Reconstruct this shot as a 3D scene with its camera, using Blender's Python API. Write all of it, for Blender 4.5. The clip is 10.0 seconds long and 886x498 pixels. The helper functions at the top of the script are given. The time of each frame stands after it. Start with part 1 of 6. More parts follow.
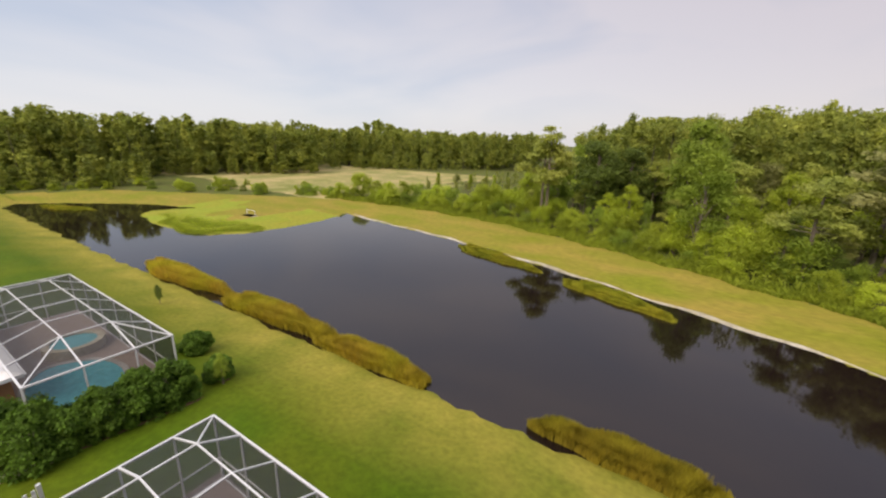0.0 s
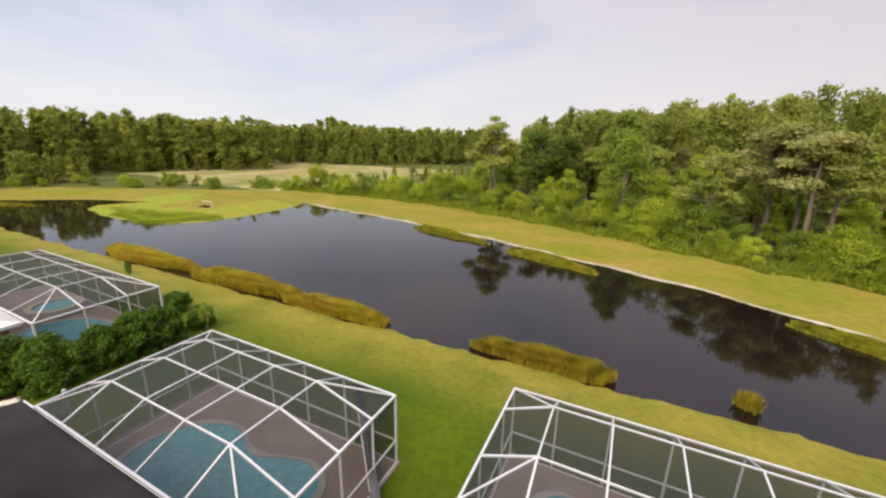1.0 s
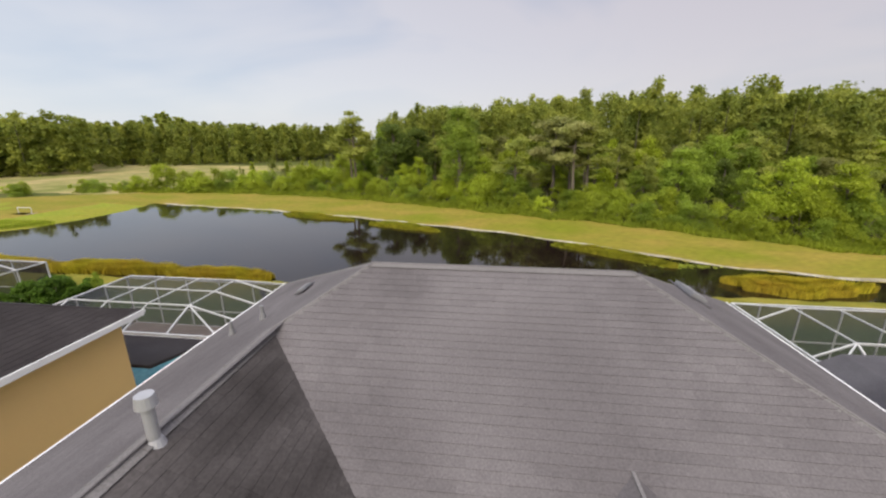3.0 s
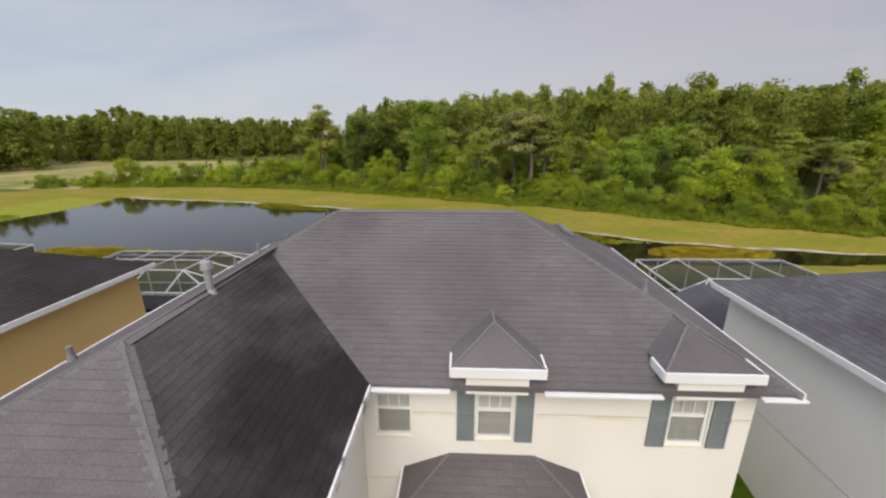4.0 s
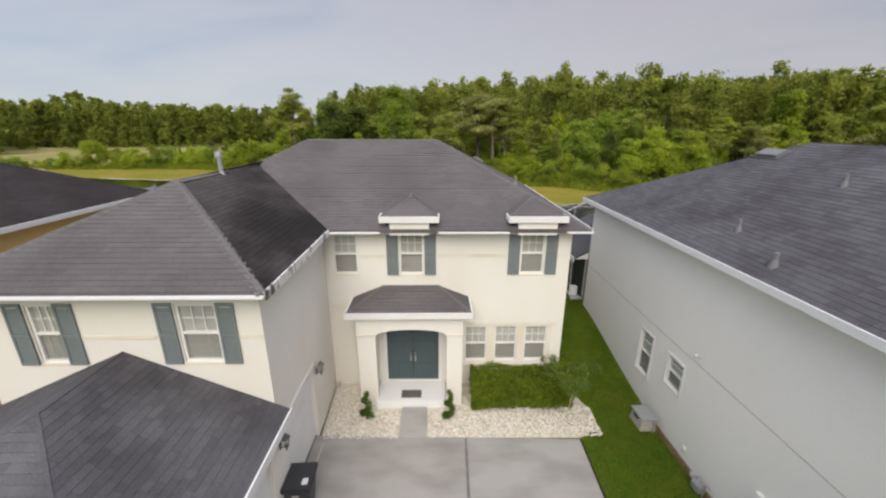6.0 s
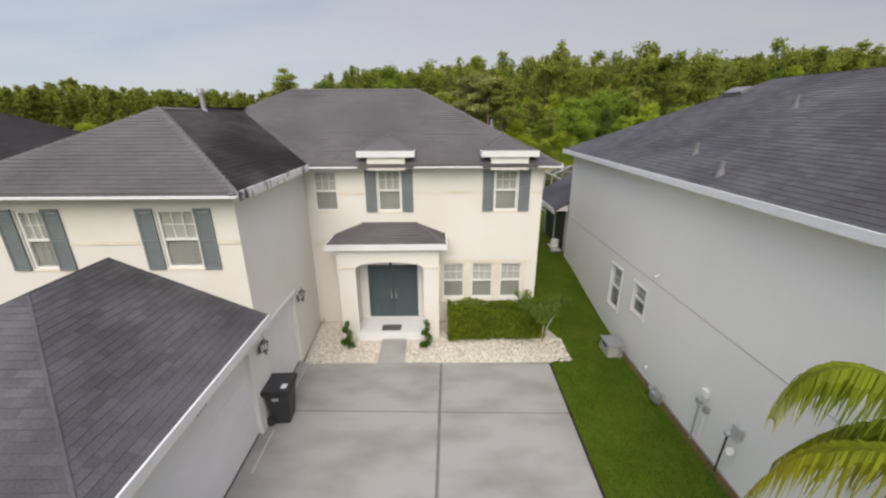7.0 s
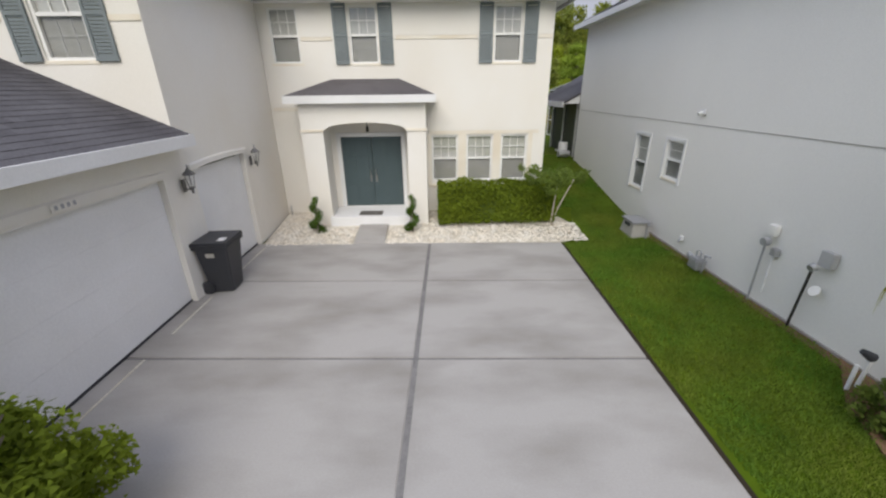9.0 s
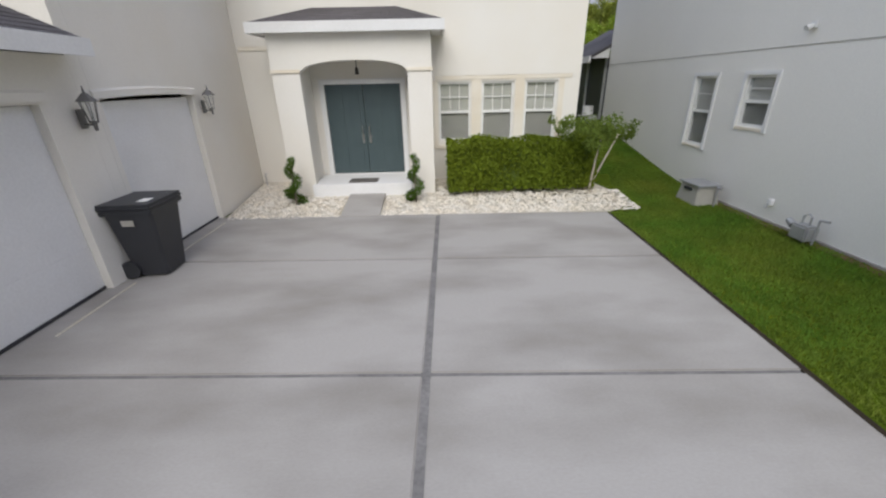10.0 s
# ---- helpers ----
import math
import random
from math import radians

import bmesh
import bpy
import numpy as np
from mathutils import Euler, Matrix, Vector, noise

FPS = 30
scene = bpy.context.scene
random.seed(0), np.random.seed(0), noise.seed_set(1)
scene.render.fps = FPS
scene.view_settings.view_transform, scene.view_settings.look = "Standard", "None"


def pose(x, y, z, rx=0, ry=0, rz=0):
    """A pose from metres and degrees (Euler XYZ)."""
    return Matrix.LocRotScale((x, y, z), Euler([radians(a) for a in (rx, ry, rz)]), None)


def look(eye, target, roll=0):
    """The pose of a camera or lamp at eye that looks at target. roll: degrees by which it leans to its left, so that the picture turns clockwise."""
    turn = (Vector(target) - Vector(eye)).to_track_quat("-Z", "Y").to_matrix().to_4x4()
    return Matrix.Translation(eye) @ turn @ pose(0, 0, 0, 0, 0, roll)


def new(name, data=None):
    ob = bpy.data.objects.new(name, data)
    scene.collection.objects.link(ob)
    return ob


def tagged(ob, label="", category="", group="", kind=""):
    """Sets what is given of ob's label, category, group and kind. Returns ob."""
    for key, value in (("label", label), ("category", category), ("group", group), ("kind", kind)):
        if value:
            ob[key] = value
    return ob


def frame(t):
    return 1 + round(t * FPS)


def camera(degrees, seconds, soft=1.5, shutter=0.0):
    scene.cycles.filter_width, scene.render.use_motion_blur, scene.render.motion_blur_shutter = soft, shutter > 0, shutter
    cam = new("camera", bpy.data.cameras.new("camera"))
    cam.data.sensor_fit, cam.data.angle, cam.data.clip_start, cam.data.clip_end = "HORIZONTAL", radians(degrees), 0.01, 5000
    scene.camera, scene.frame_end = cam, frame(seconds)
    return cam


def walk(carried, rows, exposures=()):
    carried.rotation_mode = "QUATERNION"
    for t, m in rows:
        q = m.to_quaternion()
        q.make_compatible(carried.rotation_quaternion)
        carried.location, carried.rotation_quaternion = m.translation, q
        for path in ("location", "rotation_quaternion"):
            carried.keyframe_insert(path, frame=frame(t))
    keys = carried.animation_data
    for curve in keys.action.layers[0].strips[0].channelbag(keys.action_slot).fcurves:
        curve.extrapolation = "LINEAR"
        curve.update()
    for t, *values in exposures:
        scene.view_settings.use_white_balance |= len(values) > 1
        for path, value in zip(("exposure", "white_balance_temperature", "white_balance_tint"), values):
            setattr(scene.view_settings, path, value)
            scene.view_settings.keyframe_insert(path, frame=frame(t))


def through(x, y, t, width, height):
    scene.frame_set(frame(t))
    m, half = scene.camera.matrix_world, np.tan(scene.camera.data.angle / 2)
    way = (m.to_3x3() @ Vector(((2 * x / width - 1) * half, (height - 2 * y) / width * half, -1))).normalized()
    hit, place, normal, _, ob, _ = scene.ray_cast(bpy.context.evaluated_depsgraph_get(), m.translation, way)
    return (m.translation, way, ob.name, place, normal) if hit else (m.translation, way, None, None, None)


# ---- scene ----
cam = camera(98.4, 10.0, soft=2.3)
PATH = [
    (0, (-0.31, -0.5, 13.789), (-1.336, 1.131, 13.254), 1.7),
    (0.5, (1.231, -2.383, 12.992), (0.274, -0.71, 12.455), 1.6),
    (1, (2.649, -4.388, 12.34), (1.805, -2.657, 11.801), 1.2),
    (1.5, (3.915, -6.53, 11.874), (3.233, -4.728, 11.339), 0.9),
    (2, (5.04, -8.747, 11.687), (4.533, -6.887, 11.152), 0.6),
    (2.5, (6.048, -11.017, 11.63), (5.689, -9.125, 11.09), 0.4),
    (2.7, (6.364, -11.972, 11.535), (6.063, -10.07, 10.995), 0.2),
    (3.8, (7.796, -16.27, 11.181), (7.698, -14.358, 10.604), -0.2),
    (4, (8.063, -17.022, 11.062), (7.975, -15.108, 10.489), -0.2),
    (4.5, (8.574, -18.65, 10.744), (8.523, -16.738, 10.163), -0.1),
    (5, (9.086, -20.003, 10.379), (9.069, -18.092, 9.79), 0),
    (5.2, (9.19, -20.569, 10.287), (9.2, -18.66, 9.69), -0.1),
    (6.3, (9.991, -22.647, 9.001), (10.028, -20.748, 8.376), 0.2),
    (6.5, (10.232, -22.882, 8.754), (10.255, -20.988, 8.112), -0.2),
    (7, (10.466, -23.331, 7.823), (10.501, -21.444, 7.161), -0.1),
    (7.5, (10.703, -23.55, 6.784), (10.737, -21.67, 6.103), -0.1),
    (8, (10.835, -23.421, 5.718), (10.871, -21.55, 5.011), -0.1),
    (8.5, (10.883, -22.965, 4.745), (10.913, -21.108, 4.002), -0.3),
    (9, (10.787, -22.308, 3.859), (10.82, -20.459, 3.096), -0.7),
    (9.5, (10.727, -21.384, 3.154), (10.749, -19.545, 2.367), -1.2),
    (10, (10.572, -20.341, 2.584), (10.599, -18.506, 1.787), -1.3),
]
EXPOSURES = [(0.0, 0.42, 7450, 13), (1.0, 0.54, 7450, 13), (2.0, 0.66, 7400, 11), (2.7, 0.56, 7250, 9), (3.8, 0.1, 6950, 9), (5.2, 0.1, 6950, 9), (6.3, 0.1, 6900, 8), (8.0, 0.14, 6850, 8), (8.6, 0.12, 6650, 8), (9.5, 0.0, 6450, 8), (10.0, -0.02, 6400, 8)]
walk(cam, [(t, look(eye, target, roll)) for t, eye, target, roll in PATH], EXPOSURES)

# ---- light: bright overcast sky, a veiled sun behind the camera ----
world = bpy.data.worlds.new("overcast_sky")
scene.world = world
world.use_nodes = True
wn, wl = world.node_tree.nodes, world.node_tree.links
wn.clear()
w_out = wn.new("ShaderNodeOutputWorld")
w_bg = wn.new("ShaderNodeBackground")
w_sky = wn.new("ShaderNodeTexSky")
w_sky.sky_type, w_sky.sun_disc = "NISHITA", False
w_sky.sun_elevation, w_sky.sun_rotation = radians(40), radians(180)
w_scale = wn.new("ShaderNodeVectorMath")
w_scale.operation = "SCALE"
w_scale.inputs["Scale"].default_value = 0.12
wl.new(w_sky.outputs[0], w_scale.inputs[0])
w_geo = wn.new("ShaderNodeTexCoord")
w_map = wn.new("ShaderNodeMapping")
w_map.inputs["Scale"].default_value = (1.0, 1.0, 3.2)
w_noise = wn.new("ShaderNodeTexNoise")
w_noise.inputs["Scale"].default_value = 1.5
w_noise.inputs["Detail"].default_value = 4.0
w_noise.inputs["Roughness"].default_value = 0.5
w_noise.inputs["Distortion"].default_value = 0.5
wl.new(w_geo.outputs["Generated"], w_map.inputs[0])
wl.new(w_map.outputs[0], w_noise.inputs["Vector"])
w_ramp = wn.new("ShaderNodeValToRGB")
w_ramp.color_ramp.elements[0].position, w_ramp.color_ramp.elements[0].color = 0.36, (0.34, 0.40, 0.545, 1)
w_ramp.color_ramp.elements[1].position, w_ramp.color_ramp.elements[1].color = 0.60, (0.51, 0.515, 0.60, 1)
wl.new(w_noise.outputs["Fac"], w_ramp.inputs[0])
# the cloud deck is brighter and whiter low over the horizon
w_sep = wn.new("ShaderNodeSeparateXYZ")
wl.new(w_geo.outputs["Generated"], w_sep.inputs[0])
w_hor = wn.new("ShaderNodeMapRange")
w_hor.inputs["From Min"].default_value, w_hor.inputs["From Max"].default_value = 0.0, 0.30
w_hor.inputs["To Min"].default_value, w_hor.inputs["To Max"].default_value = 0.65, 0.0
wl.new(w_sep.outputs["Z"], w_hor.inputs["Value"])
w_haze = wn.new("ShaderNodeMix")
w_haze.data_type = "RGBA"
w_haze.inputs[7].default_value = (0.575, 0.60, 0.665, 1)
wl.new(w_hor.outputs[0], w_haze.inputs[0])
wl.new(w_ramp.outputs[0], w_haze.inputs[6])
w_mix = wn.new("ShaderNodeMix")
w_mix.data_type = "RGBA"
w_mix.inputs[0].default_value = 0.88
wl.new(w_scale.outputs[0], w_mix.inputs[6])
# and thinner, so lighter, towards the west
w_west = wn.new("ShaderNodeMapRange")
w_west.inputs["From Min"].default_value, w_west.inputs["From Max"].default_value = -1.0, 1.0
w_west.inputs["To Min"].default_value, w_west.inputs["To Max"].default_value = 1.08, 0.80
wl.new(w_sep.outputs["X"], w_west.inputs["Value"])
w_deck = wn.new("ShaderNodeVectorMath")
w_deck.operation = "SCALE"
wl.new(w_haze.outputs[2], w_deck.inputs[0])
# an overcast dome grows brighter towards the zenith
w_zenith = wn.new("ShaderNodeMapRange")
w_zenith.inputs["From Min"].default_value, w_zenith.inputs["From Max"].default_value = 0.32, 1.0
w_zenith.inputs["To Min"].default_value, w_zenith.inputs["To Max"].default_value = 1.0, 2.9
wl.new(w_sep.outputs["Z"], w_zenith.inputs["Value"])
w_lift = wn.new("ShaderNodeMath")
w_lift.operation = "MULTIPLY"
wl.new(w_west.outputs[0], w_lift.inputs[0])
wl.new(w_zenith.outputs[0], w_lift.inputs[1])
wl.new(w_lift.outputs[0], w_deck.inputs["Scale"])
# a little bluer in the west, more lavender in the east
w_hue = wn.new("ShaderNodeMix")
w_hue.data_type = "RGBA"
w_hue.inputs[6].default_value, w_hue.inputs[7].default_value = (0.94, 1.0, 1.04, 1), (1.03, 0.985, 1.0, 1)
w_side = wn.new("ShaderNodeMapRange")
w_side.inputs["From Min"].default_value, w_side.inputs["From Max"].default_value = -0.8, 0.4
wl.new(w_sep.outputs["X"], w_side.inputs["Value"])
wl.new(w_side.outputs[0], w_hue.inputs[0])
w_dye = wn.new("ShaderNodeVectorMath")
w_dye.operation = "MULTIPLY"
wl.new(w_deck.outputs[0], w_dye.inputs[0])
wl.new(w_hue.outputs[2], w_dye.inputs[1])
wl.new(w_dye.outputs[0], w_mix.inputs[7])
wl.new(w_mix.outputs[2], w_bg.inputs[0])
w_bg.inputs[1].default_value = 1.0
wl.new(w_bg.outputs[0], w_out.inputs[0])

sun_data = bpy.data.lights.new("sun", "SUN")
sun_data.energy, sun_data.angle, sun_data.color = 2.5, radians(45), (1.0, 0.95, 0.87)
sun = new("sun", sun_data)
sun.matrix_world = look((0, 0, 0), (0.05, 0.76, -0.65))


# ---- materials ----
def shader(name, colour, rough=0.8, metal=0.0, tint=None, scale=3.0, fine=40.0, amount=0.5, bump=0.2, bump_size=0.02,
           per_piece=0.0, per_thing=0.0, stretch=(1, 1, 1), detail=6.0, lo=0.35, hi=0.65, spec=0.3, grain=0.2):
    """A principled material: base colour, broad patches of a second colour, fine grain, relief."""
    m = bpy.data.materials.new(name)
    m.use_nodes = True
    n, l = m.node_tree.nodes, m.node_tree.links
    b = n["Principled BSDF"]
    b.inputs["Roughness"].default_value, b.inputs["Metallic"].default_value = rough, metal
    b.inputs["Specular IOR Level"].default_value = spec
    tc = n.new("ShaderNodeNewGeometry")
    mp = n.new("ShaderNodeMapping")
    mp.inputs["Scale"].default_value = stretch
    l.new(tc.outputs["Position"], mp.inputs[0])
    big = n.new("ShaderNodeTexNoise")
    big.inputs["Scale"].default_value, big.inputs["Detail"].default_value = scale, detail
    l.new(mp.outputs[0], big.inputs["Vector"])
    r = n.new("ShaderNodeMapRange")
    r.inputs["From Min"].default_value, r.inputs["From Max"].default_value = lo, hi
    l.new(big.outputs["Fac"], r.inputs["Value"])
    k = n.new("ShaderNodeMath")
    k.operation = "MULTIPLY"
    k.inputs[1].default_value = amount
    l.new(r.outputs[0], k.inputs[0])
    mix = n.new("ShaderNodeMix")
    mix.data_type = "RGBA"
    mix.inputs[6].default_value = (*colour, 1)
    mix.inputs[7].default_value = (*(tint or tuple(c * 0.7 for c in colour)), 1)
    l.new(k.outputs[0], mix.inputs[0])
    small = n.new("ShaderNodeTexNoise")
    small.inputs["Scale"].default_value, small.inputs["Detail"].default_value = fine, 3.0
    l.new(mp.outputs[0], small.inputs["Vector"])
    g = n.new("ShaderNodeMapRange")
    g.inputs["From Min"].default_value, g.inputs["From Max"].default_value = 0.25, 0.75
    g.inputs["To Min"].default_value, g.inputs["To Max"].default_value = 1 - grain, 1 + grain
    l.new(small.outputs["Fac"], g.inputs["Value"])
    value = g.outputs[0]
    for source, part_of in (("Random Per Island", per_piece), ("Random", per_thing)):
        if part_of:
            at = tc if source == "Random Per Island" else n.new("ShaderNodeObjectInfo")
            v = n.new("ShaderNodeMapRange")
            v.inputs["To Min"].default_value, v.inputs["To Max"].default_value = 1 - part_of, 1 + part_of
            l.new(at.outputs[source], v.inputs["Value"])
            t = n.new("ShaderNodeMath")
            t.operation = "MULTIPLY"
            l.new(value, t.inputs[0])
            l.new(v.outputs[0], t.inputs[1])
            value = t.outputs[0]
    sc = n.new("ShaderNodeVectorMath")
    sc.operation = "SCALE"
    l.new(mix.outputs[2], sc.inputs[0])
    l.new(value, sc.inputs["Scale"])
    l.new(sc.outputs[0], b.inputs["Base Color"])
    if bump:
        bp = n.new("ShaderNodeBump")
        bp.inputs["Strength"].default_value, bp.inputs["Distance"].default_value = bump, bump_size
        l.new(small.outputs["Fac"], bp.inputs["Height"])
        l.new(bp.outputs[0], b.inputs["Normal"])
    return m


def leaf_shader(name, colour, tint, vary=0.22, rough=0.7, through=0.5, scale=0.25):
    m = shader(name, colour, rough, tint=tint, scale=scale, fine=1.5, amount=0.9, bump=0, per_piece=vary, per_thing=0.22, spec=0.2)
    n, l = m.node_tree.nodes, m.node_tree.links
    b, out = n["Principled BSDF"], n["Material Output"]
    tr = n.new("ShaderNodeBsdfTranslucent")
    l.new(b.inputs["Base Color"].links[0].from_socket, tr.inputs["Color"])
    mx = n.new("ShaderNodeMixShader")
    mx.inputs[0].default_value = through
    l.new(b.outputs[0], mx.inputs[1])
    l.new(tr.outputs[0], mx.inputs[2])
    l.new(mx.outputs[0], out.inputs["Surface"])
    return m


def plain(name, colour, rough=0.5, metal=0.0, spec=0.4):
    return shader(name, colour, rough, metal, scale=4, fine=60, amount=0.25, bump=0.05, bump_size=0.004, spec=spec, grain=0.05)


M_LAWN = shader("lawn_grass", (0.054, 0.096, 0.004), 0.9, tint=(0.094, 0.118, 0.007), scale=0.16, fine=3.5, amount=0.85, bump=0.5, bump_size=0.06, spec=0.1)
M_BANK = shader("bank_grass", (0.165, 0.175, 0.016), 0.9, tint=(0.27, 0.195, 0.042), scale=0.2, fine=2.5, amount=0.8, bump=0.5, bump_size=0.08, stretch=(0.5, 1, 1), spec=0.1)
M_FLOOR = shader("forest_floor", (0.09, 0.115, 0.02), 0.95, tint=(0.09, 0.08, 0.03), scale=0.3, fine=2.0, amount=0.8, bump=0.6, bump_size=0.2, spec=0.1)
M_SAND = shader("dry_clearing", (0.36, 0.29, 0.13), 0.95, tint=(0.15, 0.17, 0.04), scale=0.09, fine=0.8, amount=0.9, bump=0.3, bump_size=0.2, spec=0.1)
M_MARSH = shader("marsh_grass", (0.20, 0.25, 0.025), 0.9, tint=(0.24, 0.22, 0.03), scale=0.15, fine=2.0, amount=0.8, bump=0.6, bump_size=0.15, spec=0.1)
M_MUD = shader("pond_bed", (0.03, 0.022, 0.014), 0.9, spec=0.2)
M_EDGE = shader("sandy_edge", (0.42, 0.38, 0.30), 0.95, tint=(0.20, 0.17, 0.10), scale=0.6, fine=6, amount=0.8, bump=0.4)
M_STUCCO = shader("cream_stucco", (0.77, 0.745, 0.695), 0.9, tint=(0.71, 0.65, 0.55), scale=0.5, fine=90, amount=0.45, bump=0.15, bump_size=0.006, stretch=(1, 1, 0.7), spec=0.15, grain=0.04)
M_TRIM_BAND = shader("weathered_trim_band", (0.78, 0.735, 0.645), 0.9, tint=(0.66, 0.56, 0.41), scale=1.1, fine=60, amount=0.55, bump=0.12, bump_size=0.005, spec=0.15, grain=0.04)
M_GREY_STUCCO = shader("pale_grey_stucco", (0.81, 0.79, 0.745), 0.9, tint=(0.74, 0.72, 0.68), scale=0.35, fine=80, amount=0.5, bump=0.15, bump_size=0.006, stretch=(1, 1, 0.6), spec=0.15, grain=0.04)
M_YELLOW = shader("yellow_stucco", (0.68, 0.46, 0.20), 0.9, tint=(0.62, 0.42, 0.19), scale=0.5, fine=80, amount=0.5, bump=0.15, bump_size=0.006, spec=0.15, grain=0.04)
M_BRICKY = shader("orange_stucco", (0.42, 0.20, 0.10), 0.9, tint=(0.36, 0.18, 0.10), scale=0.8, fine=60, amount=0.5, spec=0.15)
M_FASCIA = shader("white_painted_fascia", (0.76, 0.755, 0.75), 0.6, tint=(0.66, 0.65, 0.63), scale=1.2, fine=30, amount=0.4, bump=0.05, grain=0.04)
M_DIRTY_FASCIA = shader("mildewed_fascia", (0.72, 0.70, 0.67), 0.7, tint=(0.03, 0.03, 0.03), scale=3.5, fine=30, amount=0.9, bump=0.05, lo=0.5, hi=0.62, stretch=(1, 1, 0.35))
M_SHINGLE = shader("grey_asphalt_shingle", (0.140, 0.128, 0.130), 0.95, tint=(0.096, 0.087, 0.089), scale=0.45, fine=35, amount=0.8, bump=0.35, bump_size=0.008, per_piece=0.06, spec=0.15)
M_STAINED = shader("algae_stained_shingle", (0.098, 0.088, 0.086), 0.95, tint=(0.022, 0.019, 0.018), scale=0.4, fine=30, amount=0.95, bump=0.35, bump_size=0.008, per_piece=0.1, lo=0.34, hi=0.58, stretch=(1, 0.6, 1), spec=0.15)
M_BLACKENED = shader("blackened_shingle", (0.052, 0.046, 0.046), 0.95, tint=(0.028, 0.024, 0.024), scale=0.5, fine=30, amount=0.8, bump=0.35, bump_size=0.008, per_piece=0.1, spec=0.15)
M_DARK_SHINGLE = shader("charcoal_shingle", (0.118, 0.114, 0.122), 0.95, tint=(0.066, 0.062, 0.068), scale=0.5, fine=35, amount=0.8, bump=0.35, bump_size=0.008, per_piece=0.14, spec=0.15)
# black asphalt edge, with each course's shadow line painted into it
M_BUTT_SHADE = shader("shaded_cut_edge", (0.06, 0.056, 0.056), 0.95, scale=2, fine=30, amount=0.4, bump=0, spec=0.1)
M_RIDGE = shader("ridge_cap_shingle", (0.165, 0.155, 0.152), 0.95, scale=1.5, fine=35, amount=0.4, bump=0.3, bump_size=0.008, per_piece=0.08, spec=0.15)
M_CONCRETE = shader("driveway_concrete", (0.355, 0.337, 0.315), 0.85, tint=(0.175, 0.158, 0.136), scale=0.8, fine=45, amount=0.65, bump=0.04, bump_size=0.004, lo=0.42, hi=0.74, stretch=(0.65, 1.3, 1), detail=9.0, spec=0.2, grain=0.05)
M_JOINT = shader("dark_joint", (0.155, 0.148, 0.143), 0.95, tint=(0.25, 0.24, 0.23), scale=3, fine=30, amount=0.5)
M_MULCH = shader("bark_mulch", (0.14, 0.075, 0.04), 0.95, tint=(0.22, 0.14, 0.08), scale=2, fine=18, amount=0.6, bump=0.8, bump_size=0.04)
M_STONE = shader("white_stone_chip", (0.66, 0.62, 0.55), 0.85, tint=(0.62, 0.54, 0.42), scale=4, fine=30, amount=0.6, per_piece=0.15, bump=0.2, bump_size=0.01)
M_GRAVEL_BED = shader("pale_gravel_bed", (0.56, 0.52, 0.44), 0.9, tint=(0.45, 0.38, 0.28), scale=2, fine=24, amount=0.6, bump=0.9, bump_size=0.04)
M_PAVER = shader("brown_pool_deck", (0.27, 0.215, 0.185), 0.85, tint=(0.20, 0.15, 0.125), scale=0.8, fine=14, amount=0.6, bump=0.2, bump_size=0.01)
M_POOL = shader("pool_water", (0.10, 0.36, 0.40), 0.06, tint=(0.07, 0.29, 0.33), scale=0.5, fine=5, amount=0.7, bump=0.12, bump_size=0.02, spec=0.5)
M_WHITE_ALU = shader("white_aluminium", (0.56, 0.56, 0.555), 0.4, scale=2, fine=30, amount=0.25, bump=0, spec=0.4, grain=0.04)
M_DOOR = shader("slate_blue_door_paint", (0.066, 0.092, 0.098), 0.45, tint=(0.054, 0.077, 0.083), scale=1.5, fine=40, amount=0.5, bump=0.04, bump_size=0.004, stretch=(4, 4, 1), grain=0.04)
M_SHUTTER = shader("grey_blue_shutter", (0.19, 0.215, 0.22), 0.55, scale=2, fine=40, amount=0.3, bump=0.04, grain=0.04)
M_SASH = plain("white_sash", (0.80, 0.79, 0.76), 0.45)
M_BLIND = shader("closed_white_blind", (0.62, 0.60, 0.56), 0.7, scale=1.5, fine=10, amount=0.3, bump=0.0, grain=0.04)
# dark colour painted on sheets in place of shaded interiors
M_INDOOR_SHADE = plain("indoor_shade_paint", (0.10, 0.095, 0.09), 0.9)
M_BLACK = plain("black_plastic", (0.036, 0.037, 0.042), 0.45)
M_IRON = plain("dark_iron", (0.05, 0.045, 0.04), 0.5, 0.6)
M_LANTERN = plain("weathered_lantern_metal", (0.15, 0.145, 0.14), 0.55, 0.3)
M_BRASS = plain("nickel", (0.62, 0.61, 0.59), 0.3, 1.0)
M_GALV = plain("grey_metal", (0.42, 0.42, 0.43), 0.5, 0.5)
M_UNIT = plain("beige_metal", (0.40, 0.38, 0.34), 0.6)
M_METER = plain("pale_grey_box_paint", (0.45, 0.445, 0.435), 0.6)
M_MAT = shader("door_mat", (0.13, 0.12, 0.11), 0.95, fine=80, bump=0.4)
M_BARK = shader("grey_bark", (0.20, 0.165, 0.13), 0.95, tint=(0.11, 0.085, 0.065), scale=2, fine=12, amount=0.7, bump=0.7, bump_size=0.04, stretch=(1, 1, 0.25))
M_LEAF = leaf_shader("broad_leaf", (0.29, 0.37, 0.048), (0.19, 0.265, 0.036))
M_LEAF_LIGHT = leaf_shader("bright_leaf", (0.39, 0.45, 0.045), (0.30, 0.37, 0.04))
